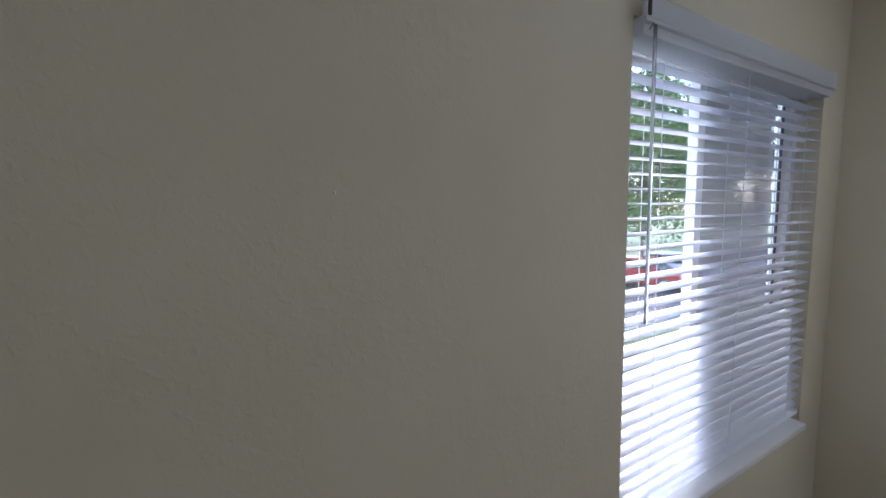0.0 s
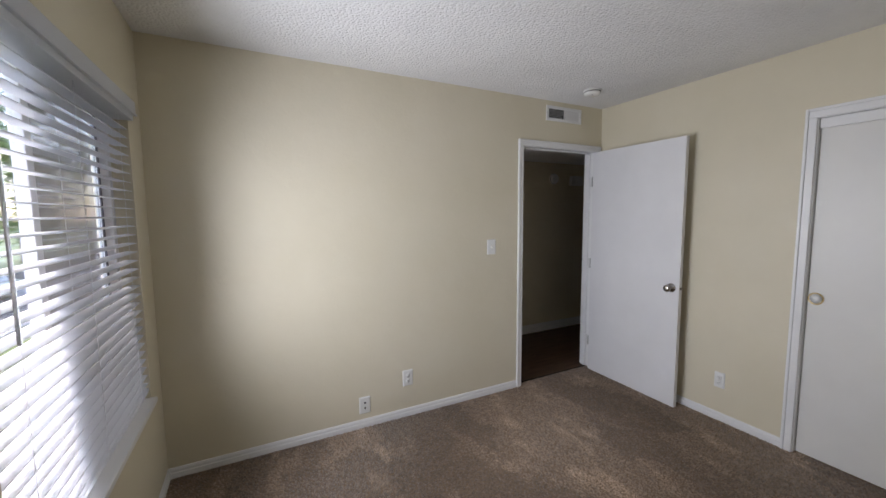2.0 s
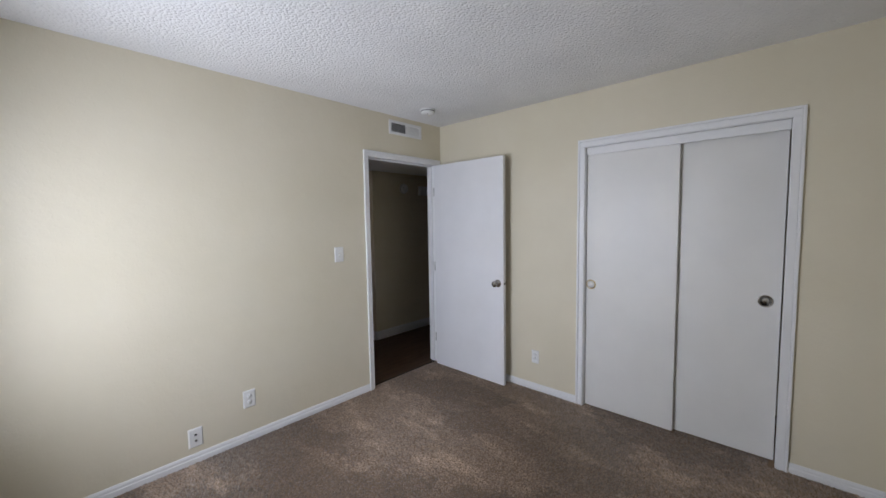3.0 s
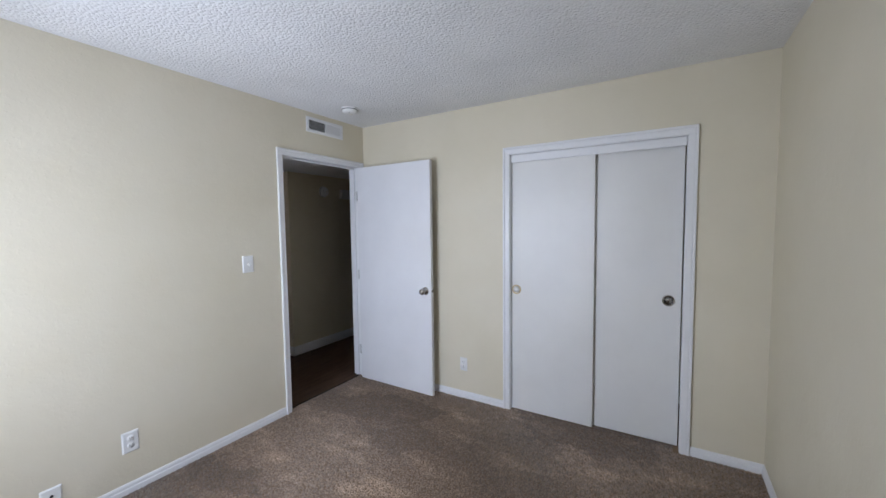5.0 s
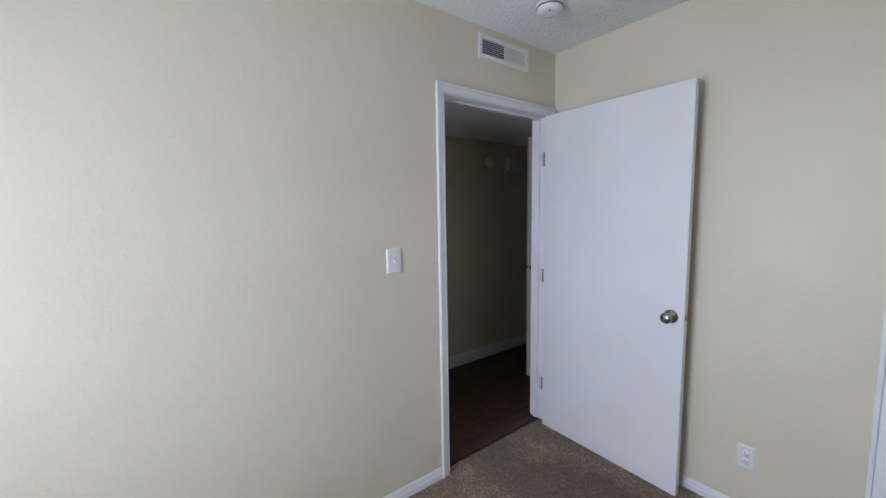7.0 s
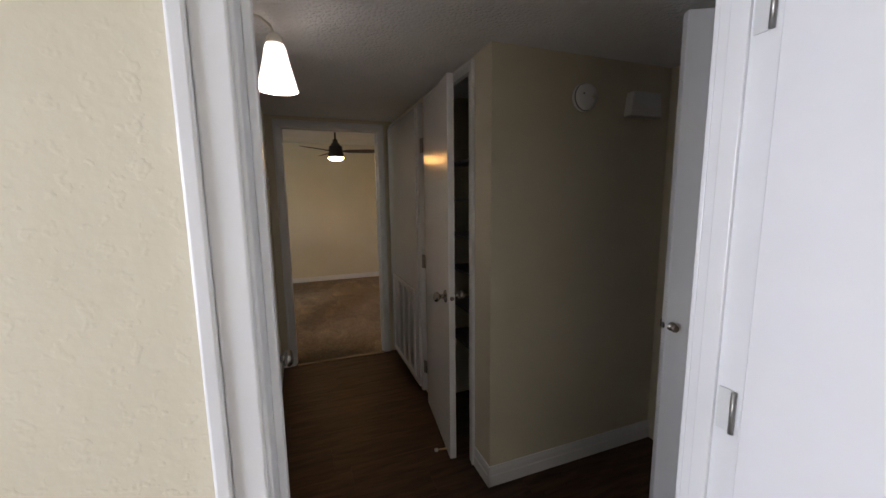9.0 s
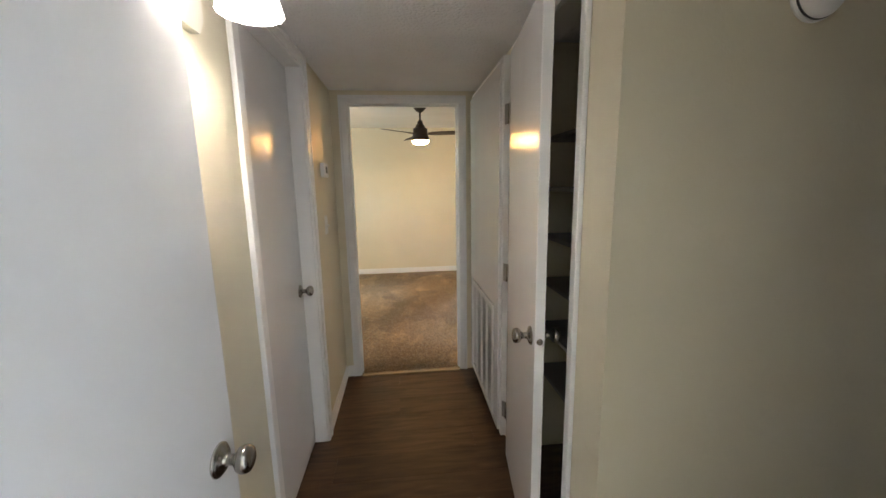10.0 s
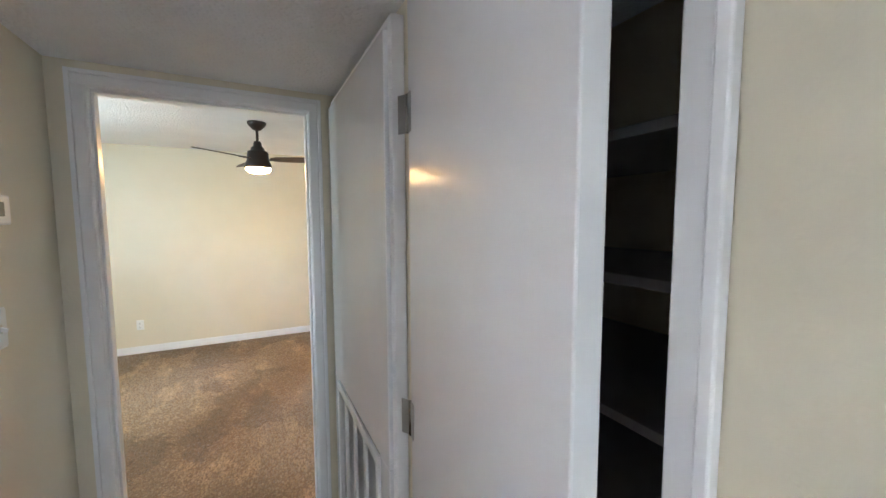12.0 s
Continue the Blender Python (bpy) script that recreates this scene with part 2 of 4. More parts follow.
FAR_Y, FAR_X0, FAR_X1, FAR_Z = 6.40, 0.7, 4.5, 2.355
T = 0.115


def wall(name, axis, at, a, b, top, openings=(), label="cream painted wall with a fine orange-peel texture"):
    """A wall from a to b along the other axis; at = (low, high) of its thickness; openings (from, to, sill, head)."""
    bm = bmesh.new()

    def piece(u0, u1, z0, z1):
        if u1 - u0 > 1e-4 and z1 - z0 > 1e-4:
            if axis == "x":
                box(bm, (at[0], u0, z0), (at[1], u1, z1))
            else:
                box(bm, (u0, at[0], z0), (u1, at[1], z1))

    u = a
    for o0, o1, sill, head in sorted(openings):
        piece(u, o0, 0, top)
        piece(o0, o1, 0, sill)
        piece(o0, o1, head, top)
        u = o1
    piece(u, b, 0, top)
    return setting(name, bm, PAINT, label, "wall")


wall("wall_window", "x", (-0.15, 0), ROOM_Y - T, T, 2.5, [(-1.43, -0.225, 0.575, 1.995)])
wall("wall_door", "y", (0, T), 0, 4.7, 2.5, [(2.497, 3.368, 0, 2.064)])
wall("wall_closet", "x", (ROOM_X, ROOM_X + T), ROOM_Y, 0, 2.5, [(-2.683, -1.498, 0, 2.040)])
wall("wall_back", "y", (ROOM_Y - T, ROOM_Y), 0, 4.3, 2.5)
wall("wall_closet_inner", "x", (4.2, 4.3), ROOM_Y, 0, 2.5)
wall("wall_hall_west", "x", (HALL_L - T, HALL_L), T, HALL_END, 2.5, [(0.155, 0.965, 0, 2.05), (1.44, 2.20, 0, 2.06)])
wall("wall_hall_east", "x", (HALL_R, HALL_R + T), JOG, HALL_END, 2.5, [(1.296, 1.962, 0, 2.058), (2.20, 2.89, 0.06, 2.02)])
wall("wall_jog", "y", (JOG, JOG + T), HALL_R + T, 4.45, 2.5)
wall("wall_hall_far_east", "x", (4.45, 4.45 + T), T, JOG + T, 2.5, [(0.19, 0.97, 0, 2.05)])
wall("wall_hall_end", "y", (HALL_END, HALL_END + T), FAR_X0 - T, FAR_X1 + T, 2.5, [(2.446, 3.256, 0, 2.04)])
wall("wall_far", "y", (FAR_Y, FAR_Y + T), FAR_X0 - T, FAR_X1 + T, 2.5)
wall("wall_far_west", "x", (FAR_X0 - T, FAR_X0), HALL_END + T, FAR_Y, 2.5, [(3.5, 4.0, 1.2, 1.9)])
wall("wall_far_east", "x", (FAR_X1, FAR_X1 + T), HALL_END + T, FAR_Y, 2.5)
wall("wall_linen_back", "x", (4.0, 4.1), JOG + T, HALL_END, 2.5)
wall("wall_linen_side", "y", (2.0, 2.06), HALL_R + T, 4.0, 2.5)
wall("wall_store_west", "x", (1.2, 1.3), T, HALL_END, 2.5)
wall("wall_side_room", "x", (5.6, 5.7), T, JOG + T, 2.5)
wall("wall_side_room_south", "y", (0, T), 4.7, 5.7, 2.5)
wall("wall_side_room_north", "y", (JOG + T, JOG + T + 0.1), 4.45, 5.7, 2.5)

setting("ceiling_bedroom", boxes(((-0.15, ROOM_Y - T, ROOM_Z), (4.3, T / 2, ROOM_Z + 0.03))), CEIL, "white popcorn-textured ceiling", "ceiling")
setting("ceiling_hall", boxes(((1.2, T / 2, HALL_Z), (5.7, HALL_END + T / 2, HALL_Z + 0.03))), CEIL, "lowered white popcorn-textured hall ceiling", "ceiling")
setting("ceiling_far", boxes(((FAR_X0 - T, HALL_END + T / 2, FAR_Z), (FAR_X1 + T, FAR_Y + T, FAR_Z + 0.03))), CEIL, "white popcorn-textured ceiling", "ceiling")
# unseen roof; its west overhang is added to keep high sky off the slats
setting("roof", boxes(((-0.62, ROOM_Y - 0.3, 2.5), (5.9, FAR_Y + 0.3, 2.6))), SUB, "plain flat roof deck, unseen, with an overhang added to shade the window", "roof")
setting("floor_bedroom", boxes(((0, ROOM_Y, -0.1), (4.2, 0.045, 0))), BACKING, "brown cut-pile carpet with vacuum marks", "carpet floor")
setting("floor_far", boxes(((FAR_X0, HALL_END + 0.0, -0.1), (FAR_X1, FAR_Y, 0))), BACKING, "brown cut-pile carpet with vacuum marks", "carpet floor")
hall_floor = setting("floor_hall", boxes(((1.25, 0.045, -0.1), (5.65, HALL_END, -0.008))), SUB, "dark brown wood-look plank floor", "plank floor")


# ---- baseboards ----
def baseboard(name, p, q, height=0.062, thick=0.012):
    """A moulded board from p to q along a wall; the wall lies to the left of the way from p to q."""
    p, q = Vector((*p, 0)), Vector((*q, 0))
    d = (q - p).normalized()
    out = Vector((d.y, -d.x, 0))
    bm = bmesh.new()
    prof = [(0, 0), (thick, 0), (thick, height * 0.52), (thick * 0.72, height * 0.58), (thick * 0.72, height * 0.80), (thick * 0.35, height), (0, height)]
    ends = []
    for e in (p, q):
        ends.append([bm.verts.new(e + out * o + Vector((0, 0, z))) for o, z in prof])
    n = len(prof)
    for k in range(n):
        bm.faces.new((ends[0][k], ends[0][(k + 1) % n], ends[1][(k + 1) % n], ends[1][k]))
    bm.faces.new(ends[0])
    bm.faces.new(ends[1][::-1])
    return setting(name, bm, WHITE, "white moulded wooden baseboard", "baseboard")


baseboard("baseboard_door_wall", (0.0, 0), (2.463, 0))
baseboard("baseboard_window_wall", (0, ROOM_Y), (0, -0.012))
baseboard("baseboard_closet_wall", (ROOM_X, -0.0), (ROOM_X, -1.456))
baseboard("baseboard_closet_wall_end", (ROOM_X, -2.723), (ROOM_X, ROOM_Y))
baseboard("baseboard_back_wall", (ROOM_X - 0.012, ROOM_Y), (0.012, ROOM_Y))
baseboard("baseboard_jog", (HALL_R - 0.012, JOG), (4.45, JOG), 0.105)
baseboard("baseboard_hall_east", (HALL_R, 1.26), (HALL_R, JOG - 0.012), 0.105)
baseboard("baseboard_hall_west", (HALL_L, 2.262), (HALL_L, HALL_END), 0.085)
baseboard("baseboard_hall_west_mid", (HALL_L, 1.04), (HALL_L, 1.38), 0.085)
baseboard("baseboard_hall_end", (HALL_L + 0.012, HALL_END), (2.405, HALL_END), 0.085)
baseboard("baseboard_far_wall", (FAR_X0, FAR_Y), (FAR_X1, FAR_Y), 0.085)
baseboard("baseboard_far_east", (FAR_X1, FAR_Y - 0.012), (FAR_X1, HALL_END + T), 0.085)
baseboard("baseboard_hall_south", (4.45, T), (3.43, T), 0.085)


# ---- door frames ----
def door_frame(name, axis, at, a, b, head, sides=(-1, 1), width=0.058, proud=0.014, jamb=0.018, stop=None, label="white painted wooden door casing and jamb", cut=None):
    """Jambs in the opening a..b (clear), with casings on the faces named in sides. at: (low, high) of the wall.
    cut: top that the head casing may reach on side +1 or -1."""
    frame_ob = thing(name, label, "door frame", kind="structure")

    def put(pname, u0, u1, v0, v1, z0, z1, bevel=0.003):
        lo, hi = ((v0, u0, z0), (v1, u1, z1)) if axis == "x" else ((u0, v0, z0), (u1, v1, z1))
        part(pname, box(bmesh.new(), lo, hi, bevel, 2), WHITE, frame_ob)

    v0, v1 = at[0] - 0.002, at[1] + 0.002
    put("jamb", a - jamb, a, v0, v1, 0, head)
    put("jamb", b, b + jamb, v0, v1, 0, head)
    put("head_jamb", a - jamb, b + jamb, v0, v1, head, head + jamb)
    if stop:
        put("door_stop", a, a + 0.01, stop[0], stop[1], 0, head - 0.0101, 0.002)
        put("door_stop", b - 0.01, b, stop[0], stop[1], 0, head - 0.0101, 0.002)
        put("door_stop", a, b, stop[0], stop[1], head - 0.01, head, 0.002)
    for s in sides:
        f0, f1 = (at[1] + 0.002, at[1] + proud) if s > 0 else (at[0] - proud, at[0] - 0.002)
        g0, g1 = (at[1] + 0.002, at[1] + proud + 0.006) if s > 0 else (at[0] - proud - 0.006, at[0] - 0.002)
        top = head + width if not cut or s not in cut else min(head + width, cut[s])
        r = 0.004
        put("casing", a - width + 0.016, a - r, f0, f1, 0, head + r)
        put("casing_band", a - width, a - width + 0.016, g0, g1, 0, top)
        put("casing", b + r, b + width - 0.016, f0, f1, 0, head + r)
        put("casing_band", b + width - 0.016, b + width, g0, g1, 0, top)
        put("head_casing", a - width + 0.016, b + width - 0.016, f0, f1, head + r, top - 0.016)
        put("casing_band", a - width + 0.016, b + width - 0.016, g0, g1, top - 0.016, top)
    return frame_ob


door_frame("door_frame_bedroom", "y", (0, T), 2.515, 3.35, 2.046, stop=(0.055, 0.09), cut={1: 2.105}, width=0.053)
door_frame("door_frame_hall_end", "y", (HALL_END, HALL_END + T), 2.463, 3.237, 2.020, cut={-1: 2.09}, stop=(HALL_END + 0.03, HALL_END + 0.065))
door_frame("door_frame_linen", "x", (HALL_R, HALL_R + T), 1.314, 1.944, 2.04, sides=(-1,), cut={-1: 2.095}, width=0.052)
door_frame("door_frame_hall_west", "x", (HALL_L - T, HALL_L), 1.435, 2.185, 2.04, sides=(1,), cut={1: 2.098}, width=0.066)
door_frame("door_frame_store", "x", (HALL_L - T, HALL_L), 0.173, 0.947, 2.03, sides=(1,), cut={1: 2.08}, width=0.04)
door_frame("door_frame_side_room", "x", (4.45, 4.45 + T), 0.21, 0.95, 2.03, sides=(-1,), cut={-1: 2.08}, width=0.055)


# ---- door leaves ----
KNOB = [(0.0, 0), (0.032, 0), (0.032, 0.004), (0.027, 0.009), (0.014, 0.012), (0.0115, 0.018), (0.0115, 0.030), (0.016, 0.034),
        (0.024, 0.040), (0.0275, 0.048), (0.0275, 0.055), (0.024, 0.062), (0.015, 0.0665), (0.0, 0.068)]


def hinge_at(parent, x, y, z, turn, fold=0):
    """A butt hinge: two plates and a knuckle, standing at x, y, z; fold swings the frame's plate out."""
    m = pose(x, y, z, 0, 0, turn)
    bm = boxes(((-0.030, -0.0012, -0.046), (-0.004, 0.0012, 0.046)), bevel=0.0008)
    bmesh.ops.transform(bm, matrix=pose(0, 0, 0, 0, 0, fold), verts=bm.verts)
    box(bm, (0.004, -0.0022, -0.046), (0.027, 0.0022, 0.046), 0.0008)
    bmesh.ops.transform(bm, matrix=m, verts=bm.verts)
    h = part("hinge", bm, HINGE, parent, "satin nickel butt hinge")
    part("knuckle", lathe([(0.0, -0.047), (0.006, -0.045), (0.006, 0.045), (0.0, 0.047)], 12, m), NICKEL, h)
    return h


def door_leaf(name, m, width, height, knob_z=0.925, flip=1, hinges=(0.27, 1.02, 1.78), thick=0.035, label="white painted flush door", metal=None, knobs=(-1, 1), hinge_side=1, hinge_turn=90, gap=0.014, fold=0, knob_size=1.0, backset=0.06):
    """A flush leaf hinged at the origin, along +x, its faces at y = +-thick / 2."""
    metal = metal or NICKEL
    d = thing(name, label, "door", kind="structure", m=m)
    part("leaf", box(bmesh.new(), (0.003, -thick / 2, gap), (width, thick / 2, height), 0.003, 2), DOORWHITE, d)
    for s in knobs:
        k = part("knob", lathe([(r * knob_size, h * knob_size) for r, h in KNOB], 28, pose(width - backset, s * thick / 2, knob_z, -90 * s, 0, 0)), metal, d, "round satin metal door knob")
        part("rosette", lathe([(r * knob_size, h * knob_size) for r, h in ((0.0, 0), (0.034, 0), (0.034, 0.003), (0.030, 0.0065), (0.0, 0.0066))], 28, pose(width - backset, s * thick / 2, knob_z, -90 * s, 0, 0)), metal, k)
    part("latch_plate", lathe([(0.0, 0), (0.0115, 0), (0.0115, 0.0014), (0.0100, 0.0020), (0.0, 0.0021)], 20, pose(width - 0.0005, 0, knob_z, 0, 90, 0)), metal, d, "round metal latch faceplate on the door's edge")
    part("latch_bolt", boxes(((width, -0.006, knob_z - 0.009), (width + 0.010, 0.006, knob_z + 0.009)), bevel=0.002), metal, d)
    for z in hinges:
        hinge_at(d, 0.0, hinge_side * thick / 2, z, hinge_turn, fold)
    return d


door_leaf("door_bedroom", pose(3.325, -0.012, 0, 0, 0, -90.6), 0.838, 2.04, gap=0.004, label="white flush bedroom door standing wide open on the carpet", metal=CHROME, hinges=())
bedroom_frame = bpy.data.objects["door_frame_bedroom"]
for z in (0.27, 1.018, 1.78):
    plate_ob = part("door_hinge", boxes(((3.3455, 0.024, z - 0.045), (3.3495, 0.050, z + 0.045)), bevel=0.0008), HINGE_PALE, bedroom_frame, "satin nickel hinge plate")
    part("knuckle", lathe([(0.0, -0.045), (0.005, -0.044), (0.005, 0.044), (0.0, 0.045)], 12, pose(3.343, 0.019, z)), HINGE, plate_ob)
door_leaf("door_linen", pose(3.352, 1.940, 0, 0, 0, -97.0), 0.612, 2.04, label="white flush linen closet door standing ajar", hinge_side=-1, hinge_turn=0, fold=38)
door_leaf("door_hall_west", pose(2.262, 1.438, 0, 0, 0, 90), 0.744, 2.036, label="white flush door, closed, in a deep jamb", knobs=(-1,), hinges=())
door_leaf("door_store", pose(2.385, 0.155, 0, 0, 0, 86.5), 0.785, 2.04, label="white flush hall closet door standing slightly ajar", knobs=(-1,), hinge_side=-1, hinge_turn=0)
door_leaf("door_side_room", pose(4.43, 0.20, 0, 0, 0, 152.0), 0.715, 2.05, label="white flush door standing half open in the hall", hinge_side=1, knob_size=0.5, backset=0.021, knob_z=0.972)
door_leaf("door_far_room", pose(3.262, HALL_END + T + 0.03, 0, 0, 0, 20), 0.76, 2.02, label="white flush door folded back against the far room's wall", hinges=())
for z in (0.27, 1.018, 1.78):
    tagged(part("door_hinge", boxes(((3.2325, HALL_END + 0.072, z - 0.045), (3.2365, HALL_END + 0.106, z + 0.045)), bevel=0.0008), HINGE, bpy.data.objects["door_frame_hall_end"]), "satin nickel hinge plate")

# ---- bedroom closet with two sliding doors ----
door_frame("door_frame_closet", "x", (ROOM_X, ROOM_X + T), -2.663, -1.516, 2.022, sides=(-1,), width=0.058)
fascia = setting("closet_track_fascia", boxes(((ROOM_X + 0.012, -2.662, 1.965), (ROOM_X + 0.024, -1.517, 2.021)), bevel=0.002), WHITE, "white board hiding the sliding door track", "trim")


def sliding_door(name, y0, y1, x, pull_y, label, pull_mat):
    d = thing(name, label, "closet door", "sliding closet doors", "structure")
    part("panel", boxes(((x, y0, 0.007), (x + 0.028, y1, 2.00)), bevel=0.0025, segs=2), CLOSETWHITE, d)
    ring = lathe([(0.025, 0.0002), (0.035, 0.0002), (0.037, 0.0015), (0.037, 0.003), (0.034, 0.0042), (0.029, 0.003), (0.027, 0.0005)], 28, pose(x, pull_y, 0.977, 0, -90, 0))
    p = part("finger_pull", ring, pull_mat, d, "round recessed finger pull")
    part("pull_cup", lathe([(0.0, 0.0006), (0.026, 0.0006), (0.0285, 0.0030), (0.0, 0.0010)], 28, pose(x, pull_y, 0.977, 0, -90, 0)), PLASTIC if pull_mat is BRASS else pull_mat, p)
    return d


sliding_door("closet_door_front", -2.128, -1.519, ROOM_X + 0.028, -1.556, "off-white flush sliding closet door, brass-rimmed finger pull", BRASS)
sliding_door("closet_door_rear", -2.656, -2.06, ROOM_X + 0.066, -2.585, "off-white flush sliding closet door, metal finger pull", NICKEL)

# ---- bedroom window: frame, sash, glass, sill ----
W0, W1, WZ0, WZ1 = -1.43, -0.225, 0.575, 1.995
window = thing("window_1", "white vinyl sliding window behind the blind", "window", kind="structure")
FX0, FX1 = -0.135, -0.075


def bar(name, lo, hi, material, parent, bevel=0.003):
    return part(name, box(bmesh.new(), lo, hi, bevel, 2), material, parent)


bar("window_frame", (FX0, W0, WZ0), (FX1, W0 + 0.04, WZ1), VINYL, window)
bar("window_frame", (FX0, W1 - 0.04, WZ0), (FX1, W1, WZ1), VINYL, window)
bar("window_frame", (FX0, W0 + 0.04, WZ1 - 0.04), (FX1, W1 - 0.04, WZ1), VINYL, window)
bar("window_frame", (FX0, W0 + 0.04, WZ0), (FX1, W1 - 0.04, WZ0 + 0.045), VINYL, window)
MID = -0.93
bar("meeting_stile", (-0.118, MID - 0.03, WZ0 + 0.045), (-0.082, MID + 0.012, WZ1 - 0.04), VINYL, window)
bar("meeting_stile", (-0.134, MID + 0.016, WZ0 + 0.045), (-0.108, MID + 0.05, WZ1 - 0.04), VINYL, window)
bar("gasket", (-0.116, MID + 0.012, WZ0 + 0.05), (-0.09, MID + 0.016, WZ1 - 0.045), GASKET, window, 0.001)
bar("gasket", (-0.113, W1 - 0.054, WZ0 + 0.05), (-0.106, W1 - 0.041, WZ1 - 0.045), GASKET, window, 0.001)
for y0, y1, x in ((W0 + 0.04, MID - 0.03, -0.104), (MID + 0.05, W1 - 0.062, -0.118)):
    g = part("pane", boxes(((x, y0, WZ0 + 0.045), (x + 0.004, y1, WZ1 - 0.04))), GLASS, window, "clear window glass")
    g.visible_shadow = False
SCREEN = mat("insect_screen", (0.58, 0.58, 0.61), 0.8)
bsdf(SCREEN).inputs["Alpha"].default_value = 0.7
part("insect_screen", boxes(((-0.133, MID + 0.05, WZ0 + 0.045), (-0.1325, W1 - 0.062, WZ1 - 0.04))), SCREEN, window, "fine grey insect screen")
sill = setting("window_sill", box(bmesh.new(), (-0.075, W0 + 0.002, 0.577), (0.034, W1 - 0.03, 0.603), 0.005, 2), WHITE, "white painted wooden window sill", "window sill")

# ---- blind ----
blind = thing("window_blind", "white horizontal slat blind, lowered, slats open", "blind")
B0, B1 = W0 + 0.010, W1 - 0.004
part("headrail", boxes(((-0.056, B0, 1.945), (0.022, B1, 1.99)), bevel=0.002), BLIND, blind)
val = bmesh.new()
box(val, (0.024, B0 - 0.012, 1.980), (0.031, B1 + 0.012, 2.034), 0.002, 2)
box(val, (0.022, B0 - 0.012, 1.968), (0.037, B1 + 0.012, 1.9795), 0.003, 2)
part("valance", val, BLIND, blind, "white moulded valance strip")


def slat_mesh():
    bm = bmesh.new()
    n, half, thick = 6, 0.0245, 0.0028
    rows = []
    for y in (B0, B1):
        up = [bm.verts.new((-half + 2 * half * k / n, y, 0.0022 * (1 - (2 * k / n - 1) ** 2) + thick / 2)) for k in range(n + 1)]
        dn = [bm.verts.new((v.co.x, y, v.co.z - thick)) for v in up]
        rows.append(up + dn[::-1])
    m = len(rows[0])
    for k in range(m):
        bm.faces.new((rows[0][k], rows[0][(k + 1) % m], rows[1][(k + 1) % m], rows[1][k]))
    bm.faces.new(rows[0])
    bm.faces.new(rows[1][::-1])
    return mesh_of("slat", bm, BLIND)


SLAT = slat_mesh()
N_SLATS, Z_TOP, Z_LOW = 31, 1.905, 0.668
for k in range(N_SLATS):
    s = new("slat", SLAT)
    s.parent = blind
    z = Z_TOP + (Z_LOW - Z_TOP) * k / (N_SLATS - 1)
    s.matrix_basis = pose(random.uniform(-0.0007, 0.0007) - 0.03, 0, z, 0, 3.0 + random.uniform(-0.8, 0.8), 0)
part("bottom_rail", boxes(((-0.055, B0, 0.622), (-0.005, B1, 0.644)), bevel=0.003, segs=2), BLIND, blind)
for y in (B0 + 0.13, (B0 + B1) / 2, B1 - 0.13):
    for x in (-0.056, -0.0035):
        part("ladder_cord", tube([(x, y, 0.64), (x, y, 1.95)], 0.0009, 6), BLIND, blind)
CLEARISH = mat("translucent_wand", (0.75, 0.77, 0.78), 0.2)
bsdf(CLEARISH).inputs["Transmission Weight"].default_value = 0.7
part("tilt_wand", tube([(0.041, -1.404, 1.96), (0.043, -1.406, 1.60), (0.044, -1.409, 1.225)], 0.0045, 8), CLEARISH, blind, "slim translucent tilt wand")
part("wand_hook", tube([(0.026, -1.404, 1.955), (0.036, -1.404, 1.967), (0.041, -1.404, 1.957)], 0.0015, 6), NICKEL, blind)
part("valance_clip", boxes(((0.0315, -1.42, 1.985), (0.0335, -1.408, 2.05)), ((0.0, -1.42, 2.048), (0.0335, -1.408, 2.050))), SLOT, blind, "dark metal valance clip")


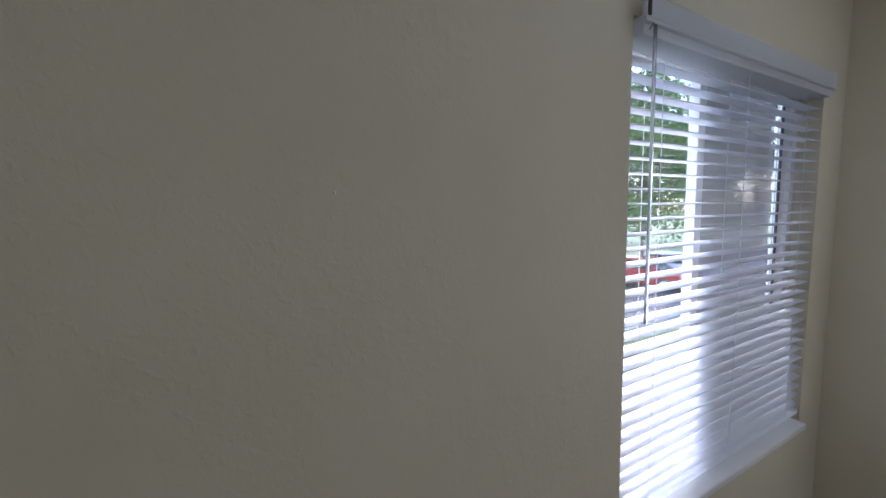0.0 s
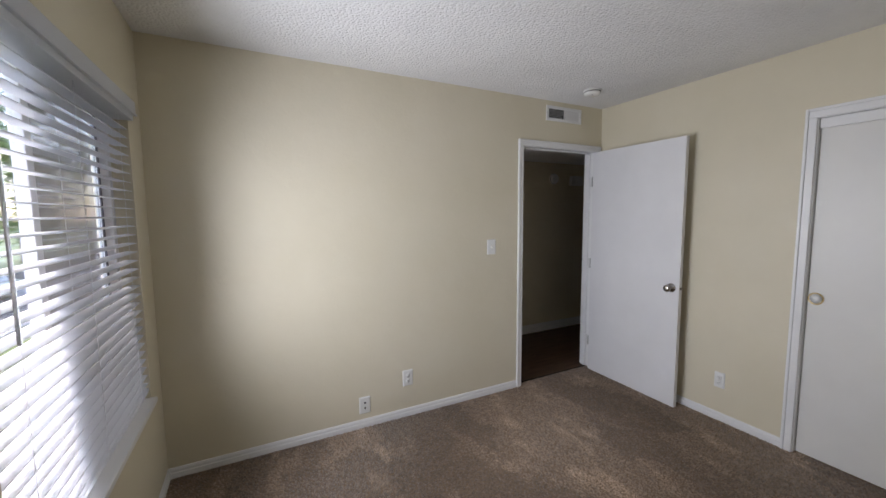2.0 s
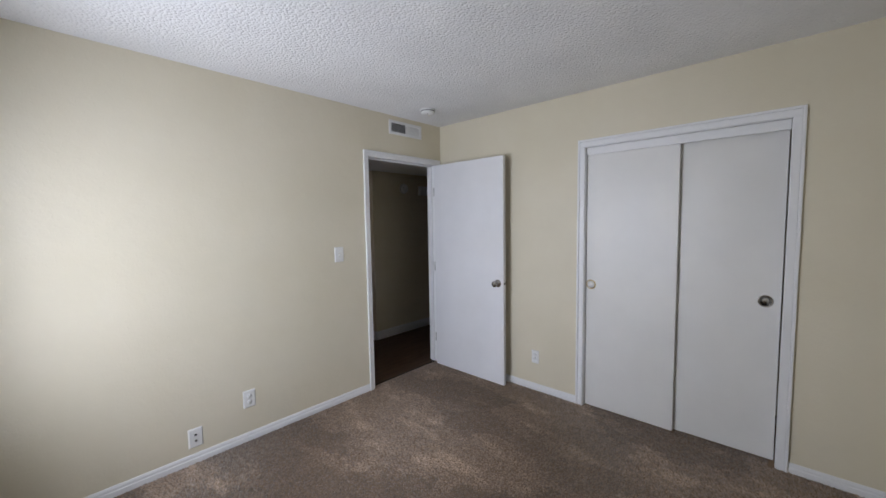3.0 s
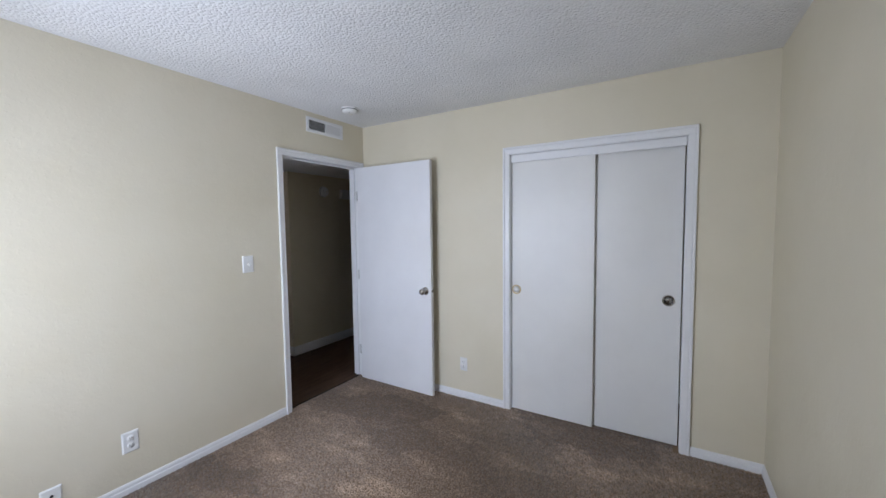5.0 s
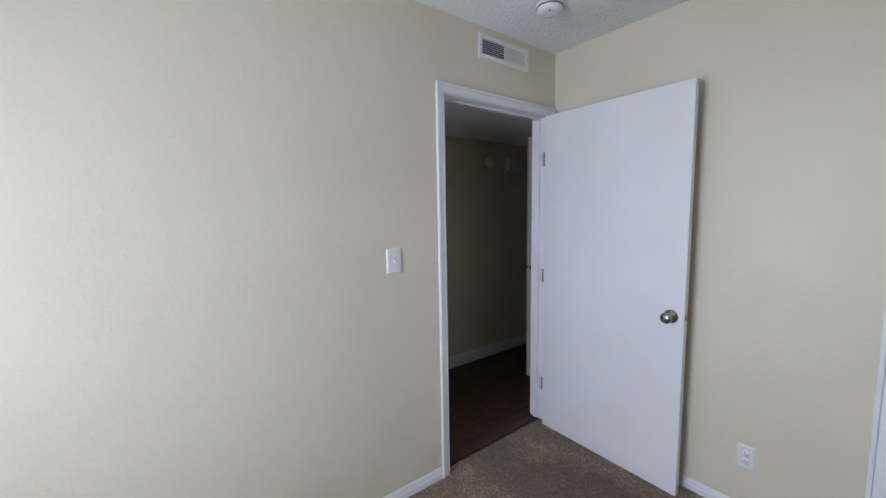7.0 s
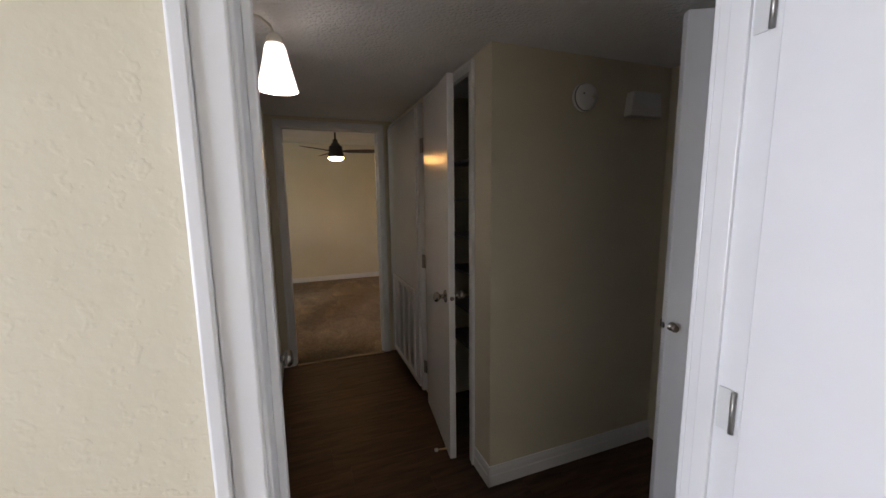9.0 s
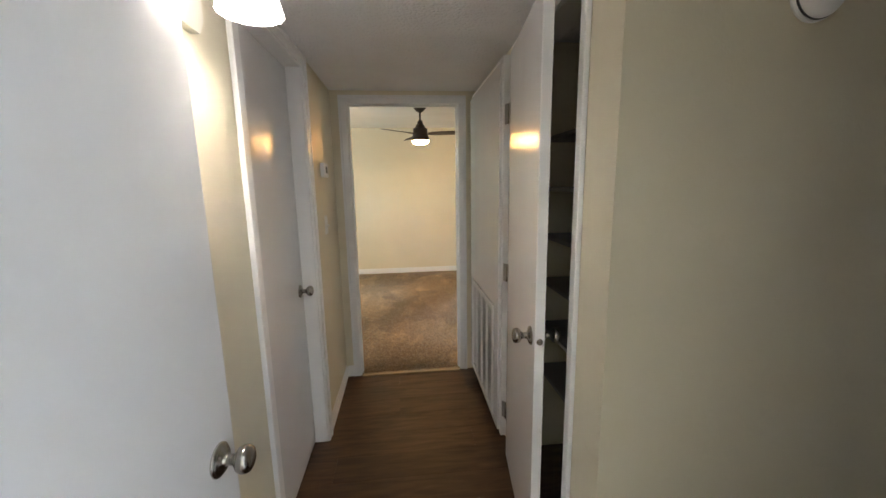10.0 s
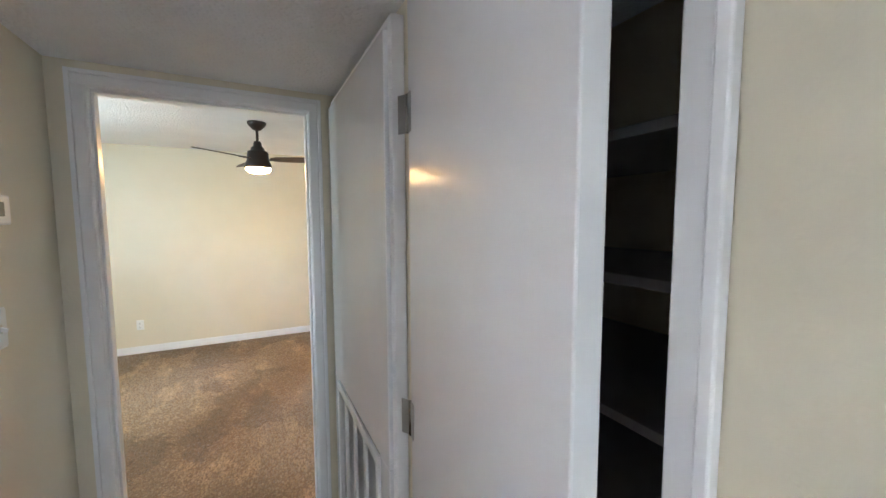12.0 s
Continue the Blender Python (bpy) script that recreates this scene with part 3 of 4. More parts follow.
# ---- small fixtures on walls and ceilings ----
def plate(name, m, w, h, label, category, kind):
    """A cover plate in the xz plane that stands out along -y."""
    t = thing(name, label, category, m=m)
    cp = box(bmesh.new(), (-w / 2, -0.006, -h / 2), (w / 2, 0, h / 2))
    for v in cp.verts:
        if v.co.y < -0.003:
            v.co.x -= math.copysign(0.007, v.co.x)
            v.co.z -= math.copysign(0.007, v.co.z)
    bmesh.ops.bevel(cp, geom=list(cp.edges), offset=0.0008, segments=2, affect="EDGES")
    part("cover_plate", cp, PLASTIC, t)
    if kind == "switch":
        part("toggle_slot", boxes(((-0.006, -0.0068, -0.013), (0.006, -0.0055, 0.013)), bevel=0.0004), IVORY, t)
        bm = box(bmesh.new(), (-0.0048, -0.021, -0.005), (0.0048, -0.004, 0.006), 0.0015, 2)
        bmesh.ops.transform(bm, matrix=pose(0, 0, 0.002, 22, 0, 0), verts=bm.verts)
        part("toggle", bm, PLASTIC, t)
        for z in (-0.030, 0.030):
            part("screw", lathe([(0.0, 0), (0.003, 0), (0.0025, 0.0012), (0.0, 0.0015)], 10, pose(0, -0.006, z, 90, 0, 0)), PLASTIC, t)
    elif kind == "duplex":
        for z in (-0.0195, 0.0195):
            f = part("receptacle", lathe([(0.0, 0), (0.0165, 0), (0.016, 0.002), (0.0, 0.0022)], 20, pose(0, -0.006, z, 90, 0, 0)), PLASTIC, t)
            for x, hh in ((-0.006, 0.0042), (0.006, 0.0034)):
                part("slot", boxes(((x - 0.0012, -0.0088, z + 0.003 - hh), (x + 0.0012, -0.0078, z + 0.003 + hh))), SLOT, f)
            part("slot", lathe([(0.0, 0), (0.0022, 0), (0.0022, 0.0006), (0.0, 0.0007)], 10, pose(0, -0.0082, z - 0.008, 90, 0, 0)), SLOT, f)
    elif kind == "jack":
        for z in (-0.018, 0.018):
            part("jack", lathe([(0.0, 0), (0.007, 0), (0.007, 0.003), (0.0045, 0.004), (0.0045, 0.008), (0.0, 0.008)], 14, pose(0, -0.006, z, 90, 0, 0)), SLOT if z > 0 else NICKEL, t)
    elif kind == "decora":
        part("insert", box(bmesh.new(), (-0.0165, -0.0085, -0.033), (0.0165, -0.0055, 0.033), 0.001, 1), PLASTIC, t)
        for z in (-0.017, 0.017):
            for x in (-0.006, 0.006):
                part("slot", boxes(((x - 0.001, -0.0092, z - 0.004), (x + 0.001, -0.0083, z + 0.004))), SLOT, t)
    return t


plate("light_switch", pose(2.203, 0, 1.228), 0.084, 0.122, "white toggle light switch on the cream wall", "light switch", "switch")
plate("wall_jack_plate", pose(1.141, 0, 0.162), 0.082, 0.122, "white wall plate with two dark cable jacks", "cable outlet", "jack")
plate("wall_outlet", pose(1.466, 0, 0.293), 0.082, 0.122, "white duplex power outlet on the cream wall", "power outlet", "duplex")
plate("wall_outlet", pose(ROOM_X, -1.092, 0.297, 0, 0, -90), 0.070, 0.115, "white duplex power outlet beside the closet", "power outlet", "duplex")
plate("wall_outlet", pose(2.30, ROOM_Y, 0.30, 0, 0, 180), 0.070, 0.115, "white power outlet low on the back wall", "power outlet", "duplex")
plate("light_switch", pose(HALL_L, 2.552, 1.225, 0, 0, 90), 0.072, 0.117, "white toggle light switch in the hall", "light switch", "switch")
plate("wall_outlet", pose(1.80, FAR_Y, 0.33), 0.07, 0.115, "white power outlet on the far wall", "power outlet", "duplex")

# air vent above the bedroom door
vent = thing("air_vent", "white wall register with half-open louvres", "air vent", m=pose(2.952, 0, 2.338))
VW, VH = 0.40, 0.125
for lo, hi in (((-VW / 2, -0.009, -VH / 2), (VW / 2, 0, -VH / 2 + 0.024)), ((-VW / 2, -0.009, VH / 2 - 0.024), (VW / 2, 0, VH / 2)),
               ((-VW / 2, -0.009, -VH / 2 + 0.024), (-VW / 2 + 0.026, 0, VH / 2 - 0.024)), ((VW / 2 - 0.026, -0.009, -VH / 2 + 0.024), (VW / 2, 0, VH / 2 - 0.024)),
               ((-0.004, -0.008, -VH / 2 + 0.024), (0.004, 0, VH / 2 - 0.024))):
    bar("register_frame", lo, hi, WHITE, vent, 0.002)
# black sheet put in for the dark of the duct behind the louvres
bar("duct_shade_sheet", (-VW / 2 + 0.026, -0.003, -VH / 2 + 0.024), (VW / 2 - 0.026, -0.001, VH / 2 - 0.024), SLOT, vent, 0.0002)
for k in range(7):
    for x0, x1, tilt in ((-0.172, -0.005, 4), (0.005, 0.172, 74)):
        bm = box(bmesh.new(), (x0, -0.0035 if tilt < 10 else -0.006, -0.0005), (x1, 0.0035 if tilt < 10 else 0.006, 0.0005))
        bmesh.ops.transform(bm, matrix=pose(0, -0.0065, -0.033 + 0.011 * k, tilt, 0, 0), verts=bm.verts)
        part("louvre", bm, WHITE, vent)
for x in (-0.19, 0.19):
    part("screw", lathe([(0.0, 0), (0.0035, 0), (0.003, 0.0015), (0.0, 0.002)], 10, pose(x, -0.009, 0, 90, 0, 0)), NICKEL, vent)


def detector(m, r, label):
    t = thing("smoke_detector", label, "smoke detector", m=m)
    part("base", lathe([(0.0, 0), (r, 0), (r, 0.010), (0.0, 0.0105)], 36), PLASTIC, t)
    body = part("body", lathe([(0.0, 0.0105), (r * 0.93, 0.0105), (r * 0.93, 0.024), (r * 0.82, 0.036), (r * 0.45, 0.040), (0.0, 0.0405)], 36), PLASTIC, t)
    part("grille_ring", lathe([(r * 0.94, 0.013), (r * 0.955, 0.013), (r * 0.955, 0.018), (r * 0.94, 0.018)], 36), SLOT, body)
    part("test_button", lathe([(0.0, 0.0405), (0.011, 0.0405), (0.010, 0.043), (0.0, 0.0435)], 16, pose(r * 0.35, 0, 0)), IVORY, body)
    part("indicator", lathe([(0.0, 0.039), (0.004, 0.039), (0.004, 0.041), (0.0, 0.0412)], 10, pose(-r * 0.45, 0.01, 0)), SLOT, body)
    return t


detector(pose(2.905, -0.345, ROOM_Z, 180, 0, 20), 0.066, "white round smoke detector on the ceiling")
detector(pose(3.875, JOG, 1.915, 90, 0, 0), 0.066, "white round smoke detector high on the hall wall")
chime = thing("door_chime", "white plastic door chime box on the hall wall", "door chime", m=pose(4.24, JOG, 1.90))
part("cover", prism([(-0.105, -0.055), (0.105, -0.055), (0.09, 0.06), (-0.09, 0.06)], -0.045), PLASTIC, chime)
part("base", boxes(((-0.10, -0.008, -0.062), (0.10, 0, -0.0555)), bevel=0.002), IVORY, chime)

thermo = thing("thermostat", "small white wall thermostat with a grey display", "thermostat", m=pose(HALL_L, 2.552, 1.557, 0, 0, 90))
part("housing", box(bmesh.new(), (-0.055, -0.026, -0.042), (0.055, 0, 0.042), 0.005, 2), PLASTIC, thermo)
part("display", boxes(((-0.030, -0.0275, -0.018), (0.020, -0.0255, 0.022)), bevel=0.0005), mat("grey_display", (0.22, 0.24, 0.22), 0.25), thermo)

# ---- hall: sconce ----
SX, SY = HALL_L, 1.085
sconce = thing("wall_sconce", "white scroll-arm wall sconce with a lit frosted glass shade", "wall lamp")
part("back_plate", prism([(-0.062, -0.10), (-0.04, -0.135), (0.04, -0.135), (0.062, -0.10), (0.062, 0.10), (0.04, 0.135), (-0.04, 0.135), (-0.062, 0.10)], -0.022, pose(SX, SY + 0.05, 1.955, 0, 0, 90)), IVORY, sconce, "ivory shaped back plate")
arm = [(SX + 0.02, SY, 1.93), (SX + 0.03, SY, 1.97), (SX + 0.035, SY, 2.02), (SX + 0.05, SY, 2.055), (SX + 0.085, SY, 2.075), (SX + 0.125, SY, 2.068), (SX + 0.158, SY, 2.045), (SX + 0.170, SY, 2.01)]
part("arm", tube(arm, 0.006, 10), IVORY, sconce, "ivory curved arm")
scroll = [(SX + 0.04 + 0.022 * (1 - k / 16) * math.cos(k * 0.55 + 2.5), SY, 1.955 + 0.022 * (1 - k / 16) * math.sin(k * 0.55 + 2.5)) for k in range(13)]
part("scroll", tube(scroll, 0.004, 8), IVORY, sconce)
LX = SX + 0.170
part("socket_cup", lathe([(0.0, 2.022), (0.014, 2.02), (0.026, 2.008), (0.030, 1.985), (0.028, 1.984), (0.0, 1.985)], 24, pose(LX, SY, 0)), IVORY, sconce)
flute = bmesh.new()
NSEG = 48
prof = [(0.030, 1.985), (0.036, 1.97), (0.042, 1.938), (0.050, 1.905), (0.058, 1.872), (0.064, 1.846), (0.068, 1.832)]
rings = []
for j, (r, z) in enumerate(prof):
    ring = []
    for k in range(NSEG):
        a = 2 * math.pi * k / NSEG
        rr = r * (1 + 0.018 * math.cos(16 * a) * j / 6)
        ring.append(flute.verts.new((LX + rr * math.cos(a), SY + rr * math.sin(a), z)))
    rings.append(ring)
for a, b in zip(rings, rings[1:]):
    for k in range(NSEG):
        f = flute.faces.new((a[k], b[k], b[(k + 1) % NSEG], a[(k + 1) % NSEG]))
        f.smooth = True
shade = part("shade", flute, glowing("lit_frosted_glass", (1.0, 0.94, 0.86), 0.17), sconce, "lit white fluted glass shade")
part("bulb", lathe([(0.0, 1.84), (0.018, 1.85), (0.026, 1.875), (0.024, 1.90), (0.014, 1.935), (0.012, 1.965), (0.0, 1.97)], 16, pose(LX, SY, 0)), glowing("lit_bulb", (1.0, 0.92, 0.80), 2.6), sconce)

# ---- hall: return air grille panel ----
GX = HALL_R - 0.05
grille = thing("return_air_door", "white flush access door with a tall return air grille", "access door", kind="structure")
G0, G1 = 2.105, 2.935
bar("trim", (GX + 0.012, G0 - 0.035, 0.03), (HALL_R - 0.001, G0 - 0.003, 2.075), WHITE, grille)
bar("trim", (GX + 0.012, G0 - 0.003, 2.055), (HALL_R - 0.001, G1, 2.075), WHITE, grille)
bar("panel", (GX, G0, 0.775), (HALL_R - 0.004, G1, 2.045), DOORWHITE, grille)
bar("rail", (GX, G0, 0.045), (HALL_R - 0.004, G1, 0.10), DOORWHITE, grille)
bar("stile", (GX, G0, 0.10), (HALL_R - 0.004, G0 + 0.10, 0.775), DOORWHITE, grille)
bar("stile", (GX, G1 - 0.13, 0.10), (HALL_R - 0.004, G1, 0.775), DOORWHITE, grille)
GA, GB = G0 + 0.10, G1 - 0.13
bar("grille_frame", (GX - 0.012, GA - 0.02, 0.74), (GX - 0.001, GB + 0.02, 0.775), WHITE, grille)
bar("grille_frame", (GX - 0.012, GA - 0.02, 0.085), (GX - 0.001, GB + 0.02, 0.12), WHITE, grille)
for k in range(5):
    y = GA - 0.005 + (GB - GA + 0.01) * k / 4
    bar("grille_frame", (GX - 0.012, y - 0.014, 0.12), (GX - 0.001, y + 0.014, 0.74), WHITE, grille, 0.002)
LOUV = mesh_of("louvre", box(bmesh.new(), (-0.009, GA - 0.004, -0.0008), (0.009, GB + 0.004, 0.0008)), WHITE)
for k in range(43):
    s = new("louvre", LOUV)
    s.parent = grille
    s.matrix_basis = pose(GX + 0.010, 0, 0.127 + 0.0146 * k, 0, 66, 0)
bar("filter", (GX + 0.022, GA, 0.101), (GX + 0.03, GB, 0.774), mat("grey_filter", (0.35, 0.35, 0.34), 0.95), grille, 0.001)

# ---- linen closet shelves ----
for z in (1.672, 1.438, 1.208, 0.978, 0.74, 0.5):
    tagged(part("closet_shelf", boxes(((3.52, JOG + T + 0.002, z - 0.018), (3.998, 1.998, z)), bevel=0.001), DARKSHELF), "dark taupe closet shelf board", "shelf", "linen shelves")

# ---- door stopper behind the linen door ----
stopper = thing("door_stop_bumper", "small pale rubber-tipped door stop on the linen door", "door stop", m=pose(3.262, 1.40, 0.035, 0, 0, -98))
part("rod", lathe([(0.0, 0), (0.008, 0), (0.005, 0.006), (0.004, 0.05), (0.0, 0.05)], 12, pose(0, 0, 0, 90, 0, 0)), BRASS, stopper)
part("tip", lathe([(0.0, 0.05), (0.009, 0.05), (0.009, 0.064), (0.006, 0.068), (0.0, 0.068)], 12, pose(0, 0, 0, 90, 0, 0)), PLASTIC, stopper)

# ---- threshold strips ----
setting("threshold_far", box(bmesh.new(), (2.47, HALL_END - 0.03, -0.004), (3.234, HALL_END + 0.012, 0.008), 0.004, 2), mat("tan_wood_strip", (0.30, 0.21, 0.12), 0.45, spec=0.4), "tan wood carpet threshold strip", "trim")
setting("threshold_bedroom", box(bmesh.new(), (2.54, 0.036, -0.006), (3.346, 0.062, 0.004), 0.003, 2), SUB, "dark carpet edge strip", "trim")

# ---- far room: ceiling fan ----
FX, FY, FZ = 3.055, 4.73, FAR_Z
fan = thing("ceiling_fan", "dark bronze three-blade ceiling fan with a lit lamp", "ceiling fan", m=pose(FX, FY, 0))
part("canopy", lathe([(0.0, FZ), (0.074, FZ), (0.076, FZ - 0.012), (0.066, FZ - 0.03), (0.034, FZ - 0.062), (0.018, FZ - 0.07), (0.0, FZ - 0.07)], 28), BRONZE, fan)
part("down_rod", lathe([(0.0, FZ - 0.05), (0.011, FZ - 0.05), (0.011, 2.19), (0.0, 2.19)], 14), BRONZE, fan)
part("motor_housing", lathe([(0.0, 2.197), (0.026, 2.195), (0.032, 2.178), (0.034, 2.155), (0.052, 2.142), (0.058, 2.116), (0.080, 2.108), (0.084, 2.098), (0.088, 2.035), (0.104, 1.998), (0.107, 1.968), (0.0, 1.968)], 32), BRONZE, fan)
part("light_bowl", lathe([(0.0, 1.967), (0.100, 1.967), (0.098, 1.954), (0.080, 1.936), (0.045, 1.925), (0.0, 1.921)], 32), glowing("lit_fan_bowl", (1.0, 0.52, 0.16), 3.4), fan, "lit warm white glass bowl")
for a in (-16, 104, 224):
    c = bmesh.new()
    outline = [(0.10, -0.03), (0.16, -0.052), (0.40, -0.062), (0.56, -0.055), (0.575, -0.03), (0.575, 0.03), (0.56, 0.055), (0.40, 0.062), (0.16, 0.052), (0.10, 0.03)]
    up = [c.verts.new((x, y, 0.004)) for x, y in outline]
    dn = [c.verts.new((x, y, -0.004)) for x, y in outline]
    c.faces.new(up)
    c.faces.new(dn[::-1])
    for k in range(len(outline)):
        c.faces.new((up[k], dn[k], dn[(k + 1) % len(outline)], up[(k + 1) % len(outline)]))
    bmesh.ops.transform(c, matrix=pose(0, 0, 2.045, 0, 0, a) @ pose(0, 0, 0, -11, 0, 0), verts=c.verts)
    bl = part("blade", c, BLADE, fan, "dark walnut fan blade")
    iron = boxes(((0.07, -0.018, -0.009), (0.19, 0.018, -0.0045)), bevel=0.002)
    bmesh.ops.transform(iron, matrix=pose(0, 0, 2.045, 0, 0, a) @ pose(0, 0, 0, -11, 0, 0), verts=iron.verts)
    part("blade_iron", iron, BRONZE, bl)

# ---- far room window, out of sight to the west ----
fw = thing("window_2", "white vinyl window of the far room", "window", kind="structure")
FWX = FAR_X0 - 0.08
for lo, hi in (((FWX, 3.5, 1.2), (FWX + 0.05, 3.53, 1.9)), ((FWX, 3.97, 1.2), (FWX + 0.05, 4.0, 1.9)), ((FWX, 3.53, 1.2), (FWX + 0.05, 3.97, 1.23)), ((FWX, 3.53, 1.87), (FWX + 0.05, 3.97, 1.9))):
    bar("window_frame", lo, hi, VINYL, fw)

# small filled nail hole in the window wall
tagged(part("nail_head", lathe([(0.0, 0), (0.003, 0), (0.0022, 0.0012), (0.0, 0.0015)], 10, pose(0, -2.173, 1.558, 0, 90, 0)), IVORY), "small pale nail head in the cream wall", "nail")


# ---- hall floor planks ----
def plank_mesh(length, width):
    bm = box(bmesh.new(), (-length / 2, -width / 2, -0.008), (length / 2, width / 2, 0.0), 0.0006, 1)
    return mesh_of("plank", bm, PLANK)


PW, PL = 0.18, 1.22
whole = plank_mesh(PL - 0.0004, PW - 0.0004)
cuts = {}
y = 0.062 + PW / 2
while y < HALL_END - 0.02:
    x = 2.24 - random.uniform(0.0, PL)
    while x < 4.6:
        a, b = max(x, 2.24), min(x + PL, 4.66)
        w = min(PW, (HALL_END - 0.02 - (y - PW / 2)))
        if b - a > 0.05:
            key = (round(b - a, 2), round(w, 3))
            if abs(b - a - PL) < 1e-6 and w == PW:
                me = whole
            else:
                me = cuts.setdefault(key, plank_mesh(b - a - 0.0004, w - 0.0004))
            p = new("plank", me)
            p.parent = hall_floor
            p.location = ((a + b) / 2, y - PW / 2 + w / 2, random.uniform(-0.0003, 0.0))
        x += PL
    y += PW


# ---- carpet tufts ----
def tufts(name, x0, x1, y0, y1, step, seed, material):
    """Leaning three-sided tufts on a jittered grid, one object of many."""
    rng = np.random.default_rng(seed)
    gx, gy = np.meshgrid(np.arange(x0, x1, step), np.arange(y0, y1, step))
    px, py = gx.ravel() + rng.uniform(-0.5, 0.5, gx.size) * step, gy.ravel() + rng.uniform(-0.5, 0.5, gx.size) * step
    px, py = np.clip(px, x0 + 0.002, x1 - 0.002), np.clip(py, y0 + 0.002, y1 - 0.002)
    n = px.size
    turn, size, high = rng.uniform(0, 6.28, n), rng.uniform(0.75, 1.25, n) * step * 0.75, rng.uniform(0.006, 0.0095, n)
    brush = 2.2 * np.sin(1.7 * px + 0.8) + 1.8 * np.cos(2.1 * py - 0.6 * px)
    lx, ly = 0.005 * np.cos(brush) + rng.normal(0, 0.003, n), 0.005 * np.sin(brush) + rng.normal(0, 0.003, n)
    co = np.zeros((n, 4, 3))
    for k in range(3):
        co[:, k, 0], co[:, k, 1], co[:, k, 2] = px + size * np.cos(turn + 2.094 * k), py + size * np.sin(turn + 2.094 * k), 0.0005
    co[:, 3, 0], co[:, 3, 1], co[:, 3, 2] = px + lx, py + ly, high
    base = np.arange(n)[:, None, None] * 4
    tri = base + np.array([[0, 1, 3], [1, 2, 3], [2, 0, 3]])[None]
    me = bpy.data.meshes.new(name)
    me.vertices.add(n * 4)
    me.vertices.foreach_set("co", co.ravel())
    me.loops.add(n * 9)
    me.loops.foreach_set("vertex_index", tri.ravel().astype(np.int32))
    me.polygons.add(n * 3)
    me.polygons.foreach_set("loop_start", np.arange(0, n * 9, 3, dtype=np.int32))
    me.update(calc_edges=True)
    me.materials.append(material)
    return tagged(new(name, me), "brown cut-pile carpet tufts with brushed vacuum marks", "carpet", "", "stuff")


tufts("carpet_pile", 0.014, ROOM_X - 0.014, ROOM_Y + 0.014, -0.014, 0.0095, 5, CARPET)
tufts("carpet_pile_doorway", 2.532, 3.347, -0.014, 0.042, 0.0095, 6, CARPET)
tufts("carpet_pile_closet_front", ROOM_X - 0.014, ROOM_X + 0.026, -2.63, -1.53, 0.0095, 9, CARPET)
tufts("carpet_pile_closet_rear", ROOM_X + 0.026, ROOM_X + 0.064, -2.63, -2.14, 0.0095, 10, CARPET)
tufts("carpet_pile_far_room", 0.9, 4.4, HALL_END + 0.125, FAR_Y - 0.014, 0.0115, 7, CARPET_FAR)
tufts("carpet_pile_far_doorway", 2.467, 3.233, HALL_END + 0.014, HALL_END + 0.125, 0.0105, 8, CARPET_FAR)


# ---- outside ----
def foliage(name, dark, light, scale=1.8):
    m = mat(name, light, 0.7, spec=0.2)
    wire(m, vary(m, dark, light, scale, 5), bsdf(m).inputs["Base Color"])
    return m


LAWN = foliage("lawn_green", (0.050, 0.085, 0.022), (0.095, 0.135, 0.04), 6)
LEAF = foliage("tree_leaf_green", (0.045, 0.095, 0.018), (0.10, 0.18, 0.038))
BARK = foliage("bark", (0.05, 0.04, 0.03), (0.11, 0.085, 0.065), 9)
ASPHALT = foliage("asphalt", (0.035, 0.035, 0.037), (0.055, 0.055, 0.058), 3)
CONCRETE = foliage("concrete", (0.20, 0.195, 0.185), (0.28, 0.275, 0.26), 5)
STUCCO = foliage("beige_stucco", (0.40, 0.37, 0.31), (0.50, 0.47, 0.40), 4)
RUBBER = mat("tyre_rubber", (0.02, 0.02, 0.02), 0.8)
CARGLASS = mat("dark_car_glass", (0.02, 0.025, 0.03), 0.05)
GROUND_Z = -2.4
setting("ground", boxes(((-400, -400, GROUND_Z - 0.3), (400, 400, GROUND_Z))), LAWN, "green lawn reaching to the horizon", "ground")
# footpath, widened towards the building to bounce light onto the slat undersides
setting("pavement", boxes(((-4.4, -60, GROUND_Z - 0.02), (-1.3, 60, GROUND_Z + 0.05)), bevel=0.01), CONCRETE, "pale concrete footpath across the lawn, widened to bounce light up", "pavement")
setting("road", boxes(((-16.0, -60, GROUND_Z - 0.02), (-7.0, 60, GROUND_Z + 0.01))), ASPHALT, "grey asphalt parking drive", "road")
setting("kerb", boxes(((-7.0, -60, GROUND_Z - 0.02), (-6.85, 60, GROUND_Z + 0.13)), bevel=0.02), CONCRETE, "pale concrete kerb", "kerb")


